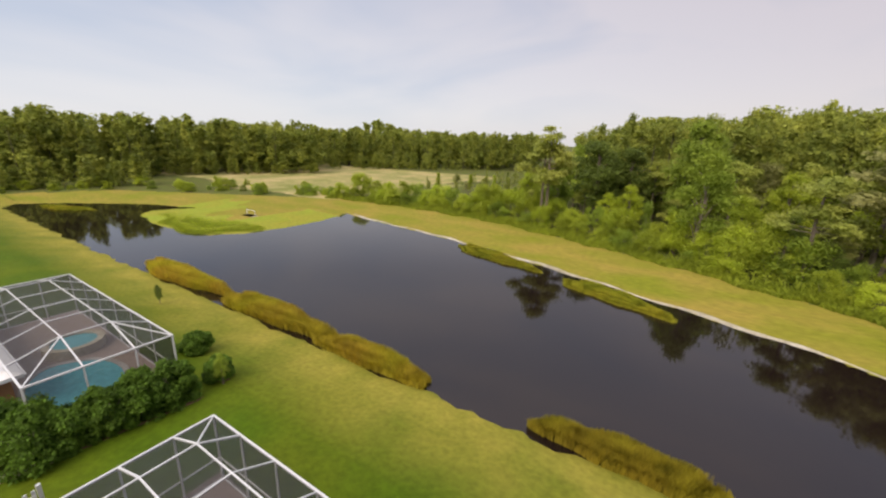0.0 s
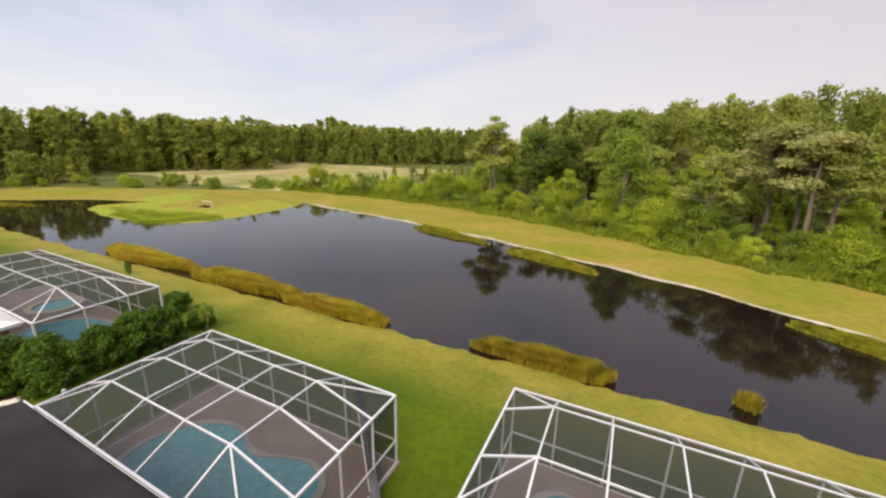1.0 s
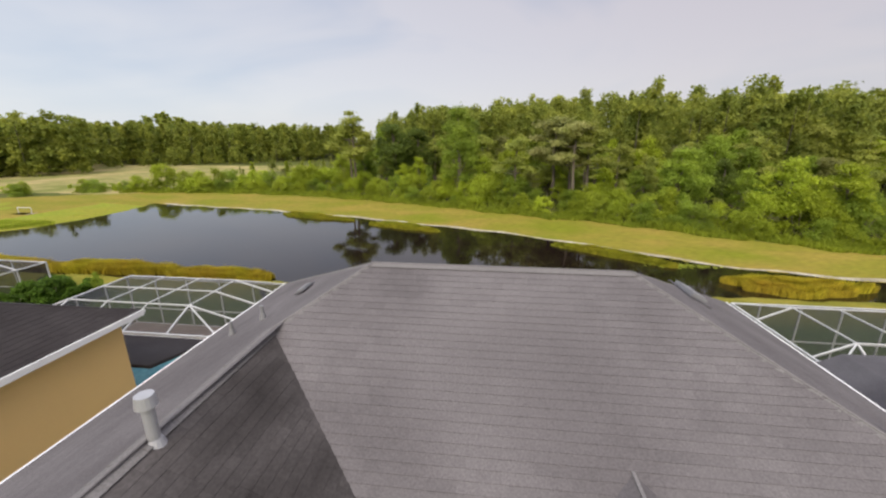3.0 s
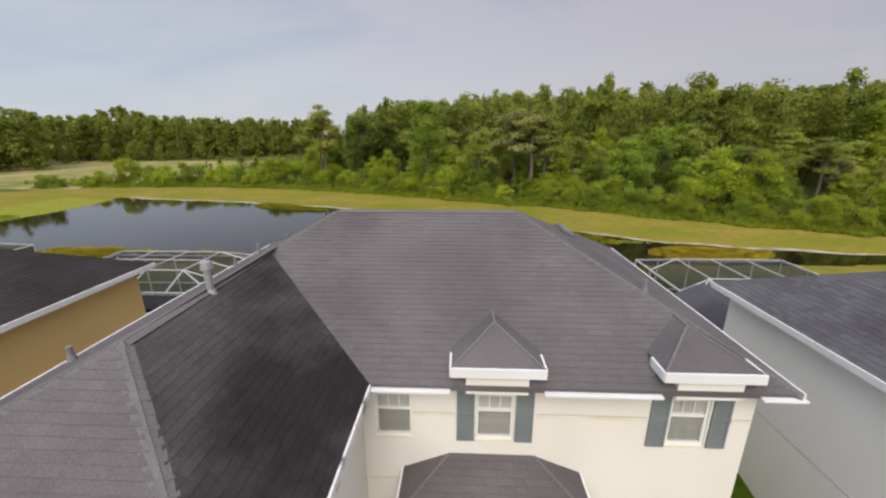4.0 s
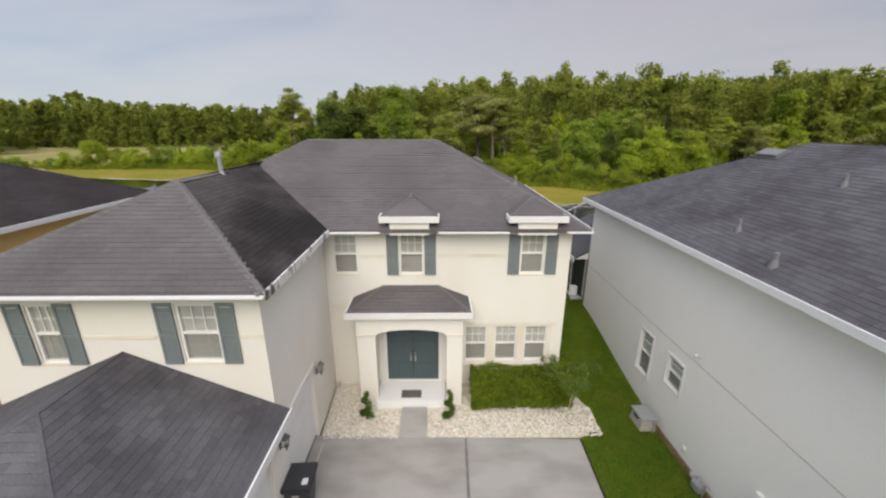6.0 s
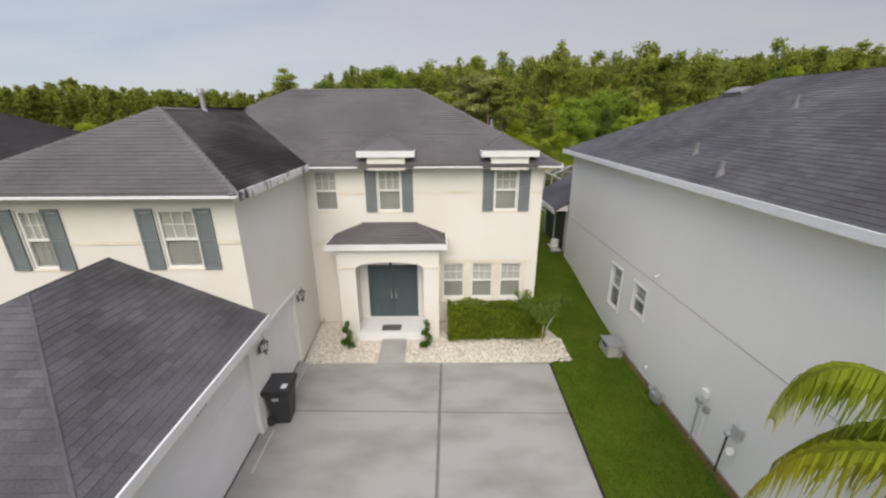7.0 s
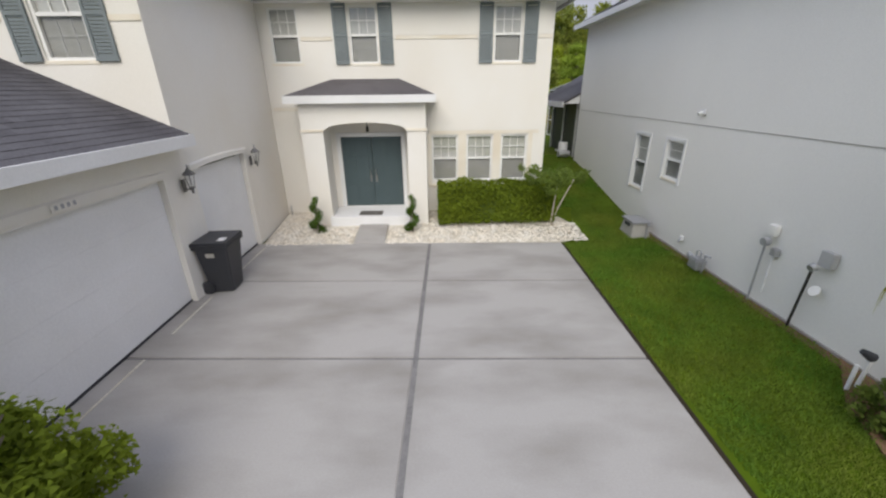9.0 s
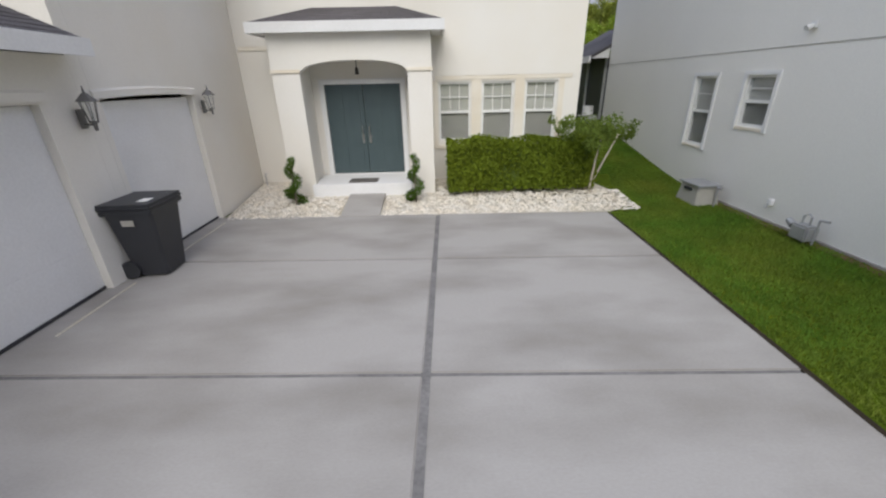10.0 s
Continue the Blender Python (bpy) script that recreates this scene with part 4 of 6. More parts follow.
# ---- screened pool cages ----
def pool_cage(x0, x1, y0, y1, eave, top, rx, ry, base, label, cuts_x, cuts_y, front_open=True):
    """White aluminium frame with a mansard top and insect screens. rx, ry: the inner ring's sides."""
    c = thing("pool_cage", label, "pool cage")
    ring = [(rx[0], ry[0]), (rx[1], ry[0]), (rx[1], ry[1]), (rx[0], ry[1])]
    low = [(x0, y0), (x1, y0), (x1, y1), (x0, y1)]
    def bar(a, b, w=0.048):
        part("beam", beam(bmesh.new(), a, b, w, w), M_WHITE_ALU, c)
    def net(pts):
        bm = bmesh.new()
        bm.faces.new([bm.verts.new(p) for p in pts])
        s = part("screen_panel", bm, M_SCREEN, c)
        s.visible_shadow = False
    for i in range(4):
        j = (i + 1) % 4
        bar((*low[i], eave), (*low[j], eave), 0.07)
        bar((*ring[i], top), (*ring[j], top))
        bar((*low[i], eave), (*ring[i], top))
        bar((*low[i], base), (*low[i], eave), 0.075)
        net([(*low[i], eave), (*low[j], eave), (*ring[j], top), (*ring[i], top)])
        if not (i == 0 and front_open):
            net([(*low[i], base), (*low[j], base), (*low[j], eave), (*low[i], eave)])
            bar((*low[i], base + 1.0), (*low[j], base + 1.0), 0.05)
            bar((*low[i], base + 0.03), (*low[j], base + 0.03), 0.06)
    net([(*p, top) for p in ring])
    for x in cuts_x:
        bar((x, ry[0], top), (x, ry[1], top))
        bar((x, ry[1], top), (x, y1, eave))
        bar((x, ry[0], top), (x, y0, eave))
        bar((x, y1, base), (x, y1, eave), 0.06)
    for x in (rx[0], rx[1]):
        bar((x, ry[1], top), (x, y1, eave), 0.06)
        bar((x, ry[0], top), (x, y0, eave), 0.06)
        bar((x, y1, base), (x, y1, eave), 0.06)
    for y in cuts_y:
        bar((rx[0], y, top), (rx[1], y, top))
    for y in (*cuts_y, ry[0], ry[1]):
        for xa, xb in ((x0, rx[0]), (x1, rx[1])):
            bar((xa, y, eave), (xb, y, top), 0.06)
            bar((xa, y, base), (xa, y, eave), 0.06)
    return c


pool_cage(-13.65, -3.72, -0.72, 5.15, 3.85, 4.5, (-11.9, -5.98), (0.68, 3.82), 1.0, "white-framed screen cage over a kidney-shaped pool", (-9.95, -7.95), (2.3,))
pool_cage(-0.15, 9.9, 2.5, 7.5, 3.85, 4.5, (1.4, 8.3), (4.05, 6.25), 1.0, "white-framed screen cage over a long narrow pool", (3.1, 4.85, 6.6), ())
pool_cage(-37.0, -21.4, 1.7, 7.1, 3.85, 4.5, (-34.1, -24.0), (3.6, 5.5), 1.0, "white-framed screen cage with a raised spa", (-31.6, -29.0, -26.5), ())
pool_cage(18.6, 27.0, -0.6, 5.2, 3.85, 4.5, (19.9, 25.4), (0.4, 3.4), 1.0, "white-framed screen cage behind the grey house", (21.7, 23.5), ())


def deck_and_pool(x0, x1, y0, y1, outline, label):
    tagged(part("pool_deck", boxed(x0, x1, y0, y1, 0.8, 1.04), M_PAVER), "brown textured pool deck inside a screen cage", "deck", kind="structure")
    pool = thing("swimming_pool", label, "pool")
    part("pool_water", poly([(x, y, 1.055) for x, y in outline], 0.01), M_POOL, pool)
    cx, cy = sum(p[0] for p in outline) / len(outline), sum(p[1] for p in outline) / len(outline)
    bm = bmesh.new()
    k = len(outline)
    for i in range(k):
        (ax, ay), (bx, by) = outline[i], outline[(i + 1) % k]
        v = []
        for px_, py_ in ((ax, ay), (bx, by)):
            d = Vector((px_ - cx, py_ - cy)).normalized() * 0.28
            v += [bm.verts.new((px_, py_, 1.06)), bm.verts.new((px_, py_, 1.085)), bm.verts.new((px_ + d.x, py_ + d.y, 1.085)), bm.verts.new((px_ + d.x, py_ + d.y, 1.03))]
        for q in range(3):
            bm.faces.new([v[q], v[q + 1], v[q + 5], v[q + 4]])
    bmesh.ops.recalc_face_normals(bm, faces=bm.faces)
    part("pool_coping", bm, M_CONCRETE, pool)


def smooth(points, n=4):
    """A closed curve through the points."""
    out, k = [], len(points)
    for i in range(k):
        p = [Vector(points[(i + j - 1) % k]) for j in range(4)]
        for s in range(n):
            t = s / n
            q = 0.5 * (2 * p[1] + (p[2] - p[0]) * t + (2 * p[0] - 5 * p[1] + 4 * p[2] - p[3]) * t * t + (3 * p[1] - p[0] - 3 * p[2] + p[3]) * t ** 3)
            out.append((q.x, q.y))
    return out


deck_and_pool(-14.0, -3.6, -3.4, 5.25, smooth([(-12.6, 1.0), (-12.3, 2.5), (-11.3, 3.35), (-10.0, 3.55), (-8.7, 2.95), (-7.6, 3.3), (-6.6, 3.6), (-5.6, 3.2), (-5.3, 2.2), (-5.7, 0.8), (-6.8, -0.2), (-9, -0.5), (-11.4, -0.2)]), "teal kidney-shaped swimming pool in a brown deck")
deck_and_pool(-0.25, 10.0, -1.0, 7.6, smooth([(1.1, 5.2), (1.5, 6.15), (2.2, 6.5), (3.2, 6.3), (5.0, 6.4), (6.8, 6.45), (7.4, 5.8), (6.8, 4.8), (4.5, 4.3), (2.2, 4.4)]), "teal curved swimming pool in a brown deck")
deck_and_pool(-37.2, -21.3, 1.9, 7.2, smooth([(-28.6, 3.6), (-27.6, 5.4), (-25.5, 5.9), (-23.2, 5.2), (-22.6, 3.6), (-24.4, 2.4), (-27, 2.4)]), "teal swimming pool beside a raised stone spa")


# ---- trees and plants ----
def leaf_arrays(centres, radii, count, size, rng, flat=0.75, droop=0.0, loose=0.3):
    """Three-cornered leaf clumps scattered through ellipsoid lobes, thickest near their skins. Returns vertices and faces."""
    centres, radii = np.asarray(centres, float), np.asarray(radii, float)
    which = rng.choice(len(centres), count, p=radii ** 2 / (radii ** 2).sum())
    d = rng.normal(size=(count, 3))
    d /= np.linalg.norm(d, axis=1, keepdims=True)
    r = radii[which] * np.abs(rng.normal(0.78, loose, count))
    pos = centres[which] + d * r[:, None] * np.array([1, 1, flat])
    n = 0.35 * d + rng.normal(scale=0.5, size=(count, 3)) + np.array([0, -0.2, 0.6])
    n /= np.linalg.norm(n, axis=1, keepdims=True)
    u = np.cross(n, rng.normal(size=(count, 3)))
    u /= np.linalg.norm(u, axis=1, keepdims=True)
    v = np.cross(n, u)
    s = size * rng.uniform(0.55, 1.35, count)[:, None]
    tri = np.stack([pos - u * s, pos + u * s * 0.35 - v * s * 0.75, pos + u * s * 0.7 + v * s * 0.6 + np.array([0, 0, -droop]) * s], 1)
    return tri.reshape(-1, 3), np.arange(count * 3).reshape(-1, 3)


def fast_mesh(name, verts, faces, material):
    verts, faces = np.asarray(verts, np.float32), np.asarray(faces, np.int32)
    me = bpy.data.meshes.new(name)
    k = faces.shape[1]
    me.vertices.add(len(verts))
    me.vertices.foreach_set("co", verts.ravel())
    me.loops.add(faces.size)
    me.loops.foreach_set("vertex_index", faces.ravel())
    me.polygons.add(len(faces))
    me.polygons.foreach_set("loop_start", np.arange(len(faces), dtype=np.int32) * k)
    me.materials.append(material)
    me.update(calc_edges=True)
    return me


def branch_tube(bm, points, r0, r1, sides=6):
    rings = []
    for i, p in enumerate(points):
        p = Vector(p)
        d = (Vector(points[min(i + 1, len(points) - 1)]) - Vector(points[max(i - 1, 0)])).normalized()
        a = d.orthogonal().normalized()
        b = d.cross(a)
        r = r0 + (r1 - r0) * i / (len(points) - 1)
        rings.append([bm.verts.new(p + (a * math.cos(2 * math.pi * k / sides) + b * math.sin(2 * math.pi * k / sides)) * r) for k in range(sides)])
    for q, w in zip(rings, rings[1:]):
        for k in range(sides):
            bm.faces.new([q[k], q[(k + 1) % sides], w[(k + 1) % sides], w[k]])


def tree_meshes(kind, seed):
    """Trunk and crown meshes of a tree about 10 m tall, its foot at the origin."""
    rng = np.random.default_rng(seed)
    rnd = random.Random(seed)
    bm = bmesh.new()
    lobes, radii = [], []
    if kind == "broad":
        lean = rnd.uniform(-0.4, 0.4)
        branch_tube(bm, [(0, 0, -0.3), (lean * 0.3, 0.1, 2.0), (lean * 0.6, 0, 4.5), (lean, 0.1, 7.8)], 0.24, 0.06)
        for i in range(44):
            a, h = rnd.uniform(0, 6.28), rnd.uniform(0.26, 1.0)
            w = 2.9 * math.sin(math.pi * min(1, 0.2 + h * 0.78)) ** 0.7
            r = w * rnd.uniform(0.3, 1.0)
            c = (lean * h + r * math.cos(a), r * math.sin(a), 1.0 + 8.6 * h)
            if i % 3 == 0:
                branch_tube(bm, [(lean * h * 0.7, 0, max(1.2, c[2] - 2.2)), tuple((Vector((lean * h, 0, c[2])) + Vector(c)) / 2 - Vector((0, 0, 0.5))), c], 0.08, 0.02, 5)
            lobes.append(c)
            radii.append(rnd.uniform(0.45, 1.15))
        verts, faces = leaf_arrays(lobes, radii, 9000, 0.145, rng)
    elif kind == "pine":
        branch_tube(bm, [(0, 0, -0.3), (0.1, 0, 3), (0.0, 0.12, 6.5), (0.15, 0, 9.7)], 0.17, 0.05)
        for i in range(17):
            h = rnd.uniform(0.55, 1.0)
            a = rnd.uniform(0, 6.28)
            r = (1.9 * (1.12 - h) / 0.5 + 0.25) * rnd.uniform(0.35, 1.0)
            c = (r * math.cos(a), r * math.sin(a), 10 * h)
            branch_tube(bm, [(0.05, 0, c[2] - 0.5), (c[0] * 0.6, c[1] * 0.6, c[2] - 0.35), c], 0.05, 0.015, 5)
            lobes.append(c)
            radii.append(rnd.uniform(0.5, 0.95))
        verts, faces = leaf_arrays(lobes, radii, 5200, 0.13, rng, 0.55)
    elif kind == "slim":
        branch_tube(bm, [(0, 0, -0.3), (0.05, 0.05, 4), (0, 0, 9.6)], 0.15, 0.03)
        for i in range(24):
            h = 0.22 + 0.78 * (i + rnd.random()) / 24
            a = rnd.uniform(0, 6.28)
            r = (1.45 * (1.06 - h) + 0.12) * rnd.uniform(0.3, 1.0)
            c = (r * math.cos(a), r * math.sin(a), 9.9 * h)
            if i % 3 == 0:
                branch_tube(bm, [(0, 0, c[2] - 0.4), c], 0.04, 0.01, 5)
            lobes.append(c)
            radii.append(rnd.uniform(0.4, 0.75))
        verts, faces = leaf_arrays(lobes, radii, 5600, 0.125, rng, 0.9)
    elif kind == "bush":
        for i in range(5):
            a = i * 1.26 + rnd.random()
            branch_tube(bm, [(0, 0, -0.3), (0.8 * math.cos(a), 0.8 * math.sin(a), 2.5), (1.8 * math.cos(a), 1.8 * math.sin(a), 5.5)], 0.12, 0.03, 5)
        for i in range(26):
            a, h = rnd.uniform(0, 6.28), rnd.uniform(0.05, 1.0)
            r = 4.3 * math.sqrt(1 - (h * 0.9) ** 2) * rnd.uniform(0.4, 1.0)
            lobes.append((r * math.cos(a), r * math.sin(a), 0.8 + 8.3 * h))
            radii.append(rnd.uniform(1.1, 2.0))
        verts, faces = leaf_arrays(lobes, radii, 6500, 0.23, rng, 0.8)
    bmesh.ops.recalc_face_normals(bm, faces=bm.faces)
    trunk = bpy.data.meshes.new("trunk")
    bm.to_mesh(trunk)
    bm.free()
    trunk.materials.append(M_BARK)
    return trunk, (verts, faces)


KINDS = {}
for kind, mats in (("broad", (M_LEAF, M_LEAF_LIGHT, M_LEAF_DARK, M_LEAF)), ("pine", (M_PINE, M_PINE, M_DRY)), ("slim", (M_PINE, M_LEAF_LIGHT, M_LEAF)), ("bush", (M_LEAF_LIGHT, M_LEAF, M_LEAF_LIGHT))):
    KINDS[kind] = []
    for i, m in enumerate(mats):
        trunk, (v, f) = tree_meshes(kind, 11 * len(kind) + i)
        KINDS[kind].append((trunk, fast_mesh("crown", v, f, m)))

TREE_LABEL = {"broad": ("broadleaf_tree", "leafy green broadleaf tree at the wood's edge", "tree"),
              "pine": ("pine_tree", "tall pine with a bare trunk and tufted top", "tree"),
              "slim": ("slender_tree", "slender upright tree in the wood", "tree"),
              "bush": ("shrub", "dense green shrub along the mown bank", "shrub")}


def plant(kind, variant, x, y, tall, wide=1.0, turn=0.0, z=0.1, label=""):
    name, text, cat = TREE_LABEL[kind]
    trunk, crown = KINDS[kind][variant % len(KINDS[kind])]
    t = thing(name, label or text, cat, (x, y, z), group="wood beyond the pond")
    s = tall / 10
    t.rotation_euler = (0, 0, turn)
    t.scale = (s * wide, s * wide, s)
    part("trunk", trunk, None, t)
    part("crown", crown, None, t)
    return t


def build_wood():
    rnd = random.Random(21)
    # shrubs along the edge of the mown bank
    x = -70.0
    while x < 92:
        for row, (off, lo, hi) in enumerate(((2.0, 2.2, 4.2), (5.5, 3.6, 6.2))):
            if rnd.random() < 0.93:
                xx = x + rnd.uniform(-1, 1)
                plant("bush", rnd.randrange(3), xx, strip_y(xx) + off + rnd.uniform(-0.8, 1.2), rnd.uniform(lo, hi), rnd.uniform(0.85, 1.25), rnd.uniform(0, 6.28))
        x += rnd.uniform(2.6, 3.8)
    # trees of the front rows
    x = -62.0
    while x < 95:
        for off, lo, hi in ((9, 3.8, 6.2), (15, 5.5, 8.8), (23, 8.0, 12.4), (31, 10.5, 15.5)):
            xx = x + rnd.uniform(-2, 2)
            kind = rnd.choices(("broad", "pine", "slim"), (5, 2, 3) if off < 20 else (3, 4, 4))[0]
            back = 0.38 + 0.62 * min(1.0, max(0.0, (xx + 38) / 14))
            plant(kind, rnd.randrange(4), xx, strip_y(xx) + off + rnd.uniform(-2.5, 2.5), rnd.uniform(lo, hi) * back, rnd.uniform(0.85, 1.2) * (1.0 if kind == "broad" else 1.25), rnd.uniform(0, 6.28))
        x += rnd.uniform(3.6, 5.2)
    # singled-out trees
    plant("pine", 0, -20.3, 63.6, 16.4, 1.15, 0.4, label="lone tall pine with a bare trunk at the bank")
    plant("pine", 1, -21.2, 64.5, 14.2, 1.2, 2.4)
    plant("broad", 0, 1.5, 56.5, 13.6, 0.85, 2.2)
    plant("pine", 1, 11.2, 52, 11.6, 1.3, 0.2)
    plant("pine", 2, 20.0, 49.5, 13.5, 1.4, 0.7, label="moss-hung tree with greyish drooping twigs")
    plant("pine", 0, 22.5, 50.5, 13.6, 1.3, 1.7)
    plant("broad", 2, -14.0, 74, 14.5, 1.35, 1.0, label="dark rounded oak behind the shrubs")
    plant("broad", 2, -9.5, 76, 13.5, 1.3, 2.0, label="dark rounded oak behind the shrubs")
    plant("broad", 0, 0.8, 70, 18.0, 0.9, 0.2, label="broad-crowned tree standing above the wood")
    plant("slim", 0, 19.0, 62, 18.6, 1.2, 0.8)
    plant("broad", 0, 33.5, 44, 10.4, 1.05, 0.3, label="dark green conical tree at the wood's edge")
    plant("broad", 0, 35.5, 46, 10.2, 1.05, 1.3)
    plant("broad", 1, 43, 37.5, 9.5, 1.2, 0.9)
    plant("broad", 1, 48, 35.5, 9.0, 1.2, 2.9)
    plant("pine", 2, 17.8, 55, 14.5, 1.5, 0.5, label="moss-hung tree with greyish drooping twigs")
    plant("pine", 2, 20.5, 54, 13.5, 1.5, 1.5, label="moss-hung tree with greyish drooping twigs")
    # low growth round the clearing
    for i in range(60):
        xx = rnd.uniform(-165, -74)
        yy = strip_y(xx) + abs(rnd.gauss(0, 9)) + 2
        plant("bush", rnd.randrange(3), xx, yy, rnd.uniform(1.2, 3.4), rnd.uniform(0.9, 1.5), rnd.uniform(0, 6.28))


build_wood()


def far_wood():
    """The closed wood behind: uncounted crowns, one sheet of foliage clumps and trunks."""
    rng = np.random.default_rng(77)
    base = []
    for s in range(9):
        lobes, radii = [], []
        for i in range(28):
            if s % 3 == 0:      # spire
                h = 0.2 + 0.8 * (i + rng.random()) / 28
                r, size = 1.45 * (1.06 - h) * rng.uniform(0.2, 1) + 0.03, rng.uniform(0.26, 0.52)
            elif s % 3 == 1:    # pine with a loose high crown
                h = rng.uniform(0.3, 1)
                r, size = 1.6 * (1.12 - h) * rng.uniform(0.3, 1) + 0.2, rng.uniform(0.28, 0.6)
            else:               # rounded
                h = rng.uniform(0.1, 1)
                r, size = 2.0 * math.sqrt(max(0.05, 1.05 - h * h)) * rng.uniform(0.3, 1), rng.uniform(0.4, 0.8)
            a = rng.uniform(0, 6.28)
            lobes.append((r * np.cos(a), r * np.sin(a), 9.6 * h))
            radii.append(size)
        base.append({n: leaf_arrays(lobes, radii, n, size, rng, 0.85)[0] for n, size in ((1150, 0.18), (500, 0.29), (240, 0.5))})
    all_v = []
    spots = []
    rnd = random.Random(5)
    for i in range(980):
        xx = rnd.uniform(-70, 140)
        edge = strip_y(min(xx, 97))
        deep = 30 + 88 * rnd.random()
        yy = edge + deep
        if xx < -24 - 0.12 * deep + 4 * math.sin(deep * 0.2):
            if i % 3 == 0:
                spots.append((xx, yy, rnd.uniform(2.5, 5.0), 500))
            continue
        low = min(1.0, max(0.0, (-12 - xx) / 20))     # and is lower towards it
        spots.append((xx, yy, (16.7 + 0.062 * deep) * (1 - 0.26 * low) + rnd.uniform(-1.6, 1.7) + (2.4 * (1 - low) if rnd.random() < 0.12 else 0), 1150))
    for i in range(850):
        a = radians(rnd.uniform(-93, -19))
        r = rnd.uniform(205, 285) if a > radians(-50) else rnd.uniform(165, 235) if a > radians(-70) else rnd.uniform(150, 225)
        xx, yy = r * math.sin(a), r * math.cos(a)
        if xx > -60 and yy < 150:
            continue
        spots.append((xx, yy, rnd.uniform(15, 21.5) if a < radians(-48) else rnd.uniform(16, 21), 500))
    for i in range(420):
        a = radians(rnd.uniform(-60, -20))
        r = rnd.uniform(240, 420)
        spots.append((r * math.sin(a), r * math.cos(a), rnd.uniform(15, 19) + (15 * max(0.0, 1 - abs(math.degrees(a) + 42) / 6) if r > 330 else 0), 240))
    for i in range(260):
        a = radians(rnd.uniform(-93, -30))
        r = rnd.uniform(190, 204) if a > radians(-50) else rnd.uniform(160, 172) if a > radians(-70) else rnd.uniform(130, 142)
        spots.append((r * math.sin(a), r * math.cos(a), rnd.uniform(4, 9), 240))
    for x, y, tall, n in spots:
        b = base[rnd.choice((0, 3, 6, 1, 4, 7, 0, 3, 6, 2, 5, 8))][n]
        s, c, q = tall / 10, math.cos(rnd.uniform(0, 6.28)), rnd.choice((-1, 1))
        sn = q * math.sqrt(1 - c * c)
        w = s * (rnd.uniform(0.95, 1.45) if n < 1150 else rnd.uniform(0.72, 1.15))
        all_v.append(np.stack([(b[:, 0] * c - b[:, 1] * sn) * w + x, (b[:, 0] * sn + b[:, 1] * c) * w + y, b[:, 2] * s], 1))
    v = np.concatenate(all_v)
    me = fast_mesh("far_wood", v, np.arange(len(v)).reshape(-1, 3), M_FAR)
    tagged(new("far_wood", me), "closed green wood of pines and broadleaf trees", "wood", kind="stuff")
    bm = bmesh.new()
    for x, y, tall, n in [p for p in spots if p[2] > 10][::3]:
        rod(bm, (x, y, -0.3), (x, y, tall * 0.85), 0.16, 0.05, 5)
    tagged(part("far_trunks", bm, M_TRUNK_FAR), "grey trunks standing in the closed wood", "trunks", kind="stuff")


far_wood()


def blades(name, spots, low, high, width, material, label, category, lean=0.35, seed=1):
    """A stand of grass or reed blades: one tapering bent blade for each spot (x, y, z, height factor)."""
    rng = np.random.default_rng(seed)
    p = np.asarray(spots, float)
    n = len(p)
    h = rng.uniform(low, high, n) * p[:, 3]
    a = rng.uniform(0, 2 * np.pi, n)
    u = np.stack([np.cos(a), np.sin(a), np.zeros(n)], 1)
    b = rng.uniform(0, 2 * np.pi, n)
    tip = np.stack([np.cos(b), np.sin(b), np.zeros(n)], 1) * (h * rng.uniform(0.1, lean * 2, n))[:, None]
    foot = p[:, :3]
    up = np.array([0, 0, 1.0])
    w = (width * rng.uniform(0.7, 1.3, n))[:, None]
    mid = foot + up * (h * 0.6)[:, None] + tip * 0.35
    end = foot + up * h[:, None] + tip
    quad = np.stack([foot - u * w, foot + u * w, mid + u * w * 0.8, end, mid - u * w * 0.8], 1)
    me = fast_mesh(name, quad.reshape(-1, 3), np.arange(n * 5).reshape(-1, 5), material)
    return tagged(new(name, me), label, category, kind="stuff")


def reed_bed(cx, cy, rx, ry, count, tall, seed, lean=0.0, material=None, wide=0.035):
    rng = np.random.default_rng(seed)
    a, r = rng.uniform(0, 2 * np.pi, count), np.sqrt(rng.uniform(0, 1, count))
    edge = 1 + 0.13 * np.sin(3 * a + seed) + 0.08 * np.sin(7 * a + 2 * seed)
    x = cx + rx * r * edge * np.cos(a)
    y = cy + ry * r * edge * np.sin(a) + lean * (x - cx)
    f = 0.55 + 0.5 * (1 - r ** 2) ** 0.5 + 0.1 * np.sin(x * 2.1) * np.cos(y * 1.7)
    blades("reed_bed", np.stack([x, y, np.full(count, -0.2), f], 1), tall * 0.7, tall * 1.1, wide, material or M_REED, "low green sedge in the shallows" if material else "stand of yellow-brown reeds at the pond's edge", "sedge" if material else "reeds", 0.3 if material else 0.18, seed)


reed_bed(-42.0, 16.4, 7.8, 1.45, 9000, 1.15, 1)
reed_bed(-27.0, 16.4, 7.0, 1.4, 9000, 1.1, 2)
reed_bed(-16.2, 16.0, 4.8, 1.15, 7000, 1.0, 3)
reed_bed(-0.7, 16.3, 4.0, 1.05, 9000, 1.05, 4)
reed_bed(9.3, 17.0, 0.5, 0.5, 400, 1.1, 5)
reed_bed(16.5, 16.8, 0.8, 0.5, 500, 1.1, 6)
reed_bed(31.6, 18.4, 5.0, 1.9, 8000, 1.1, 7)
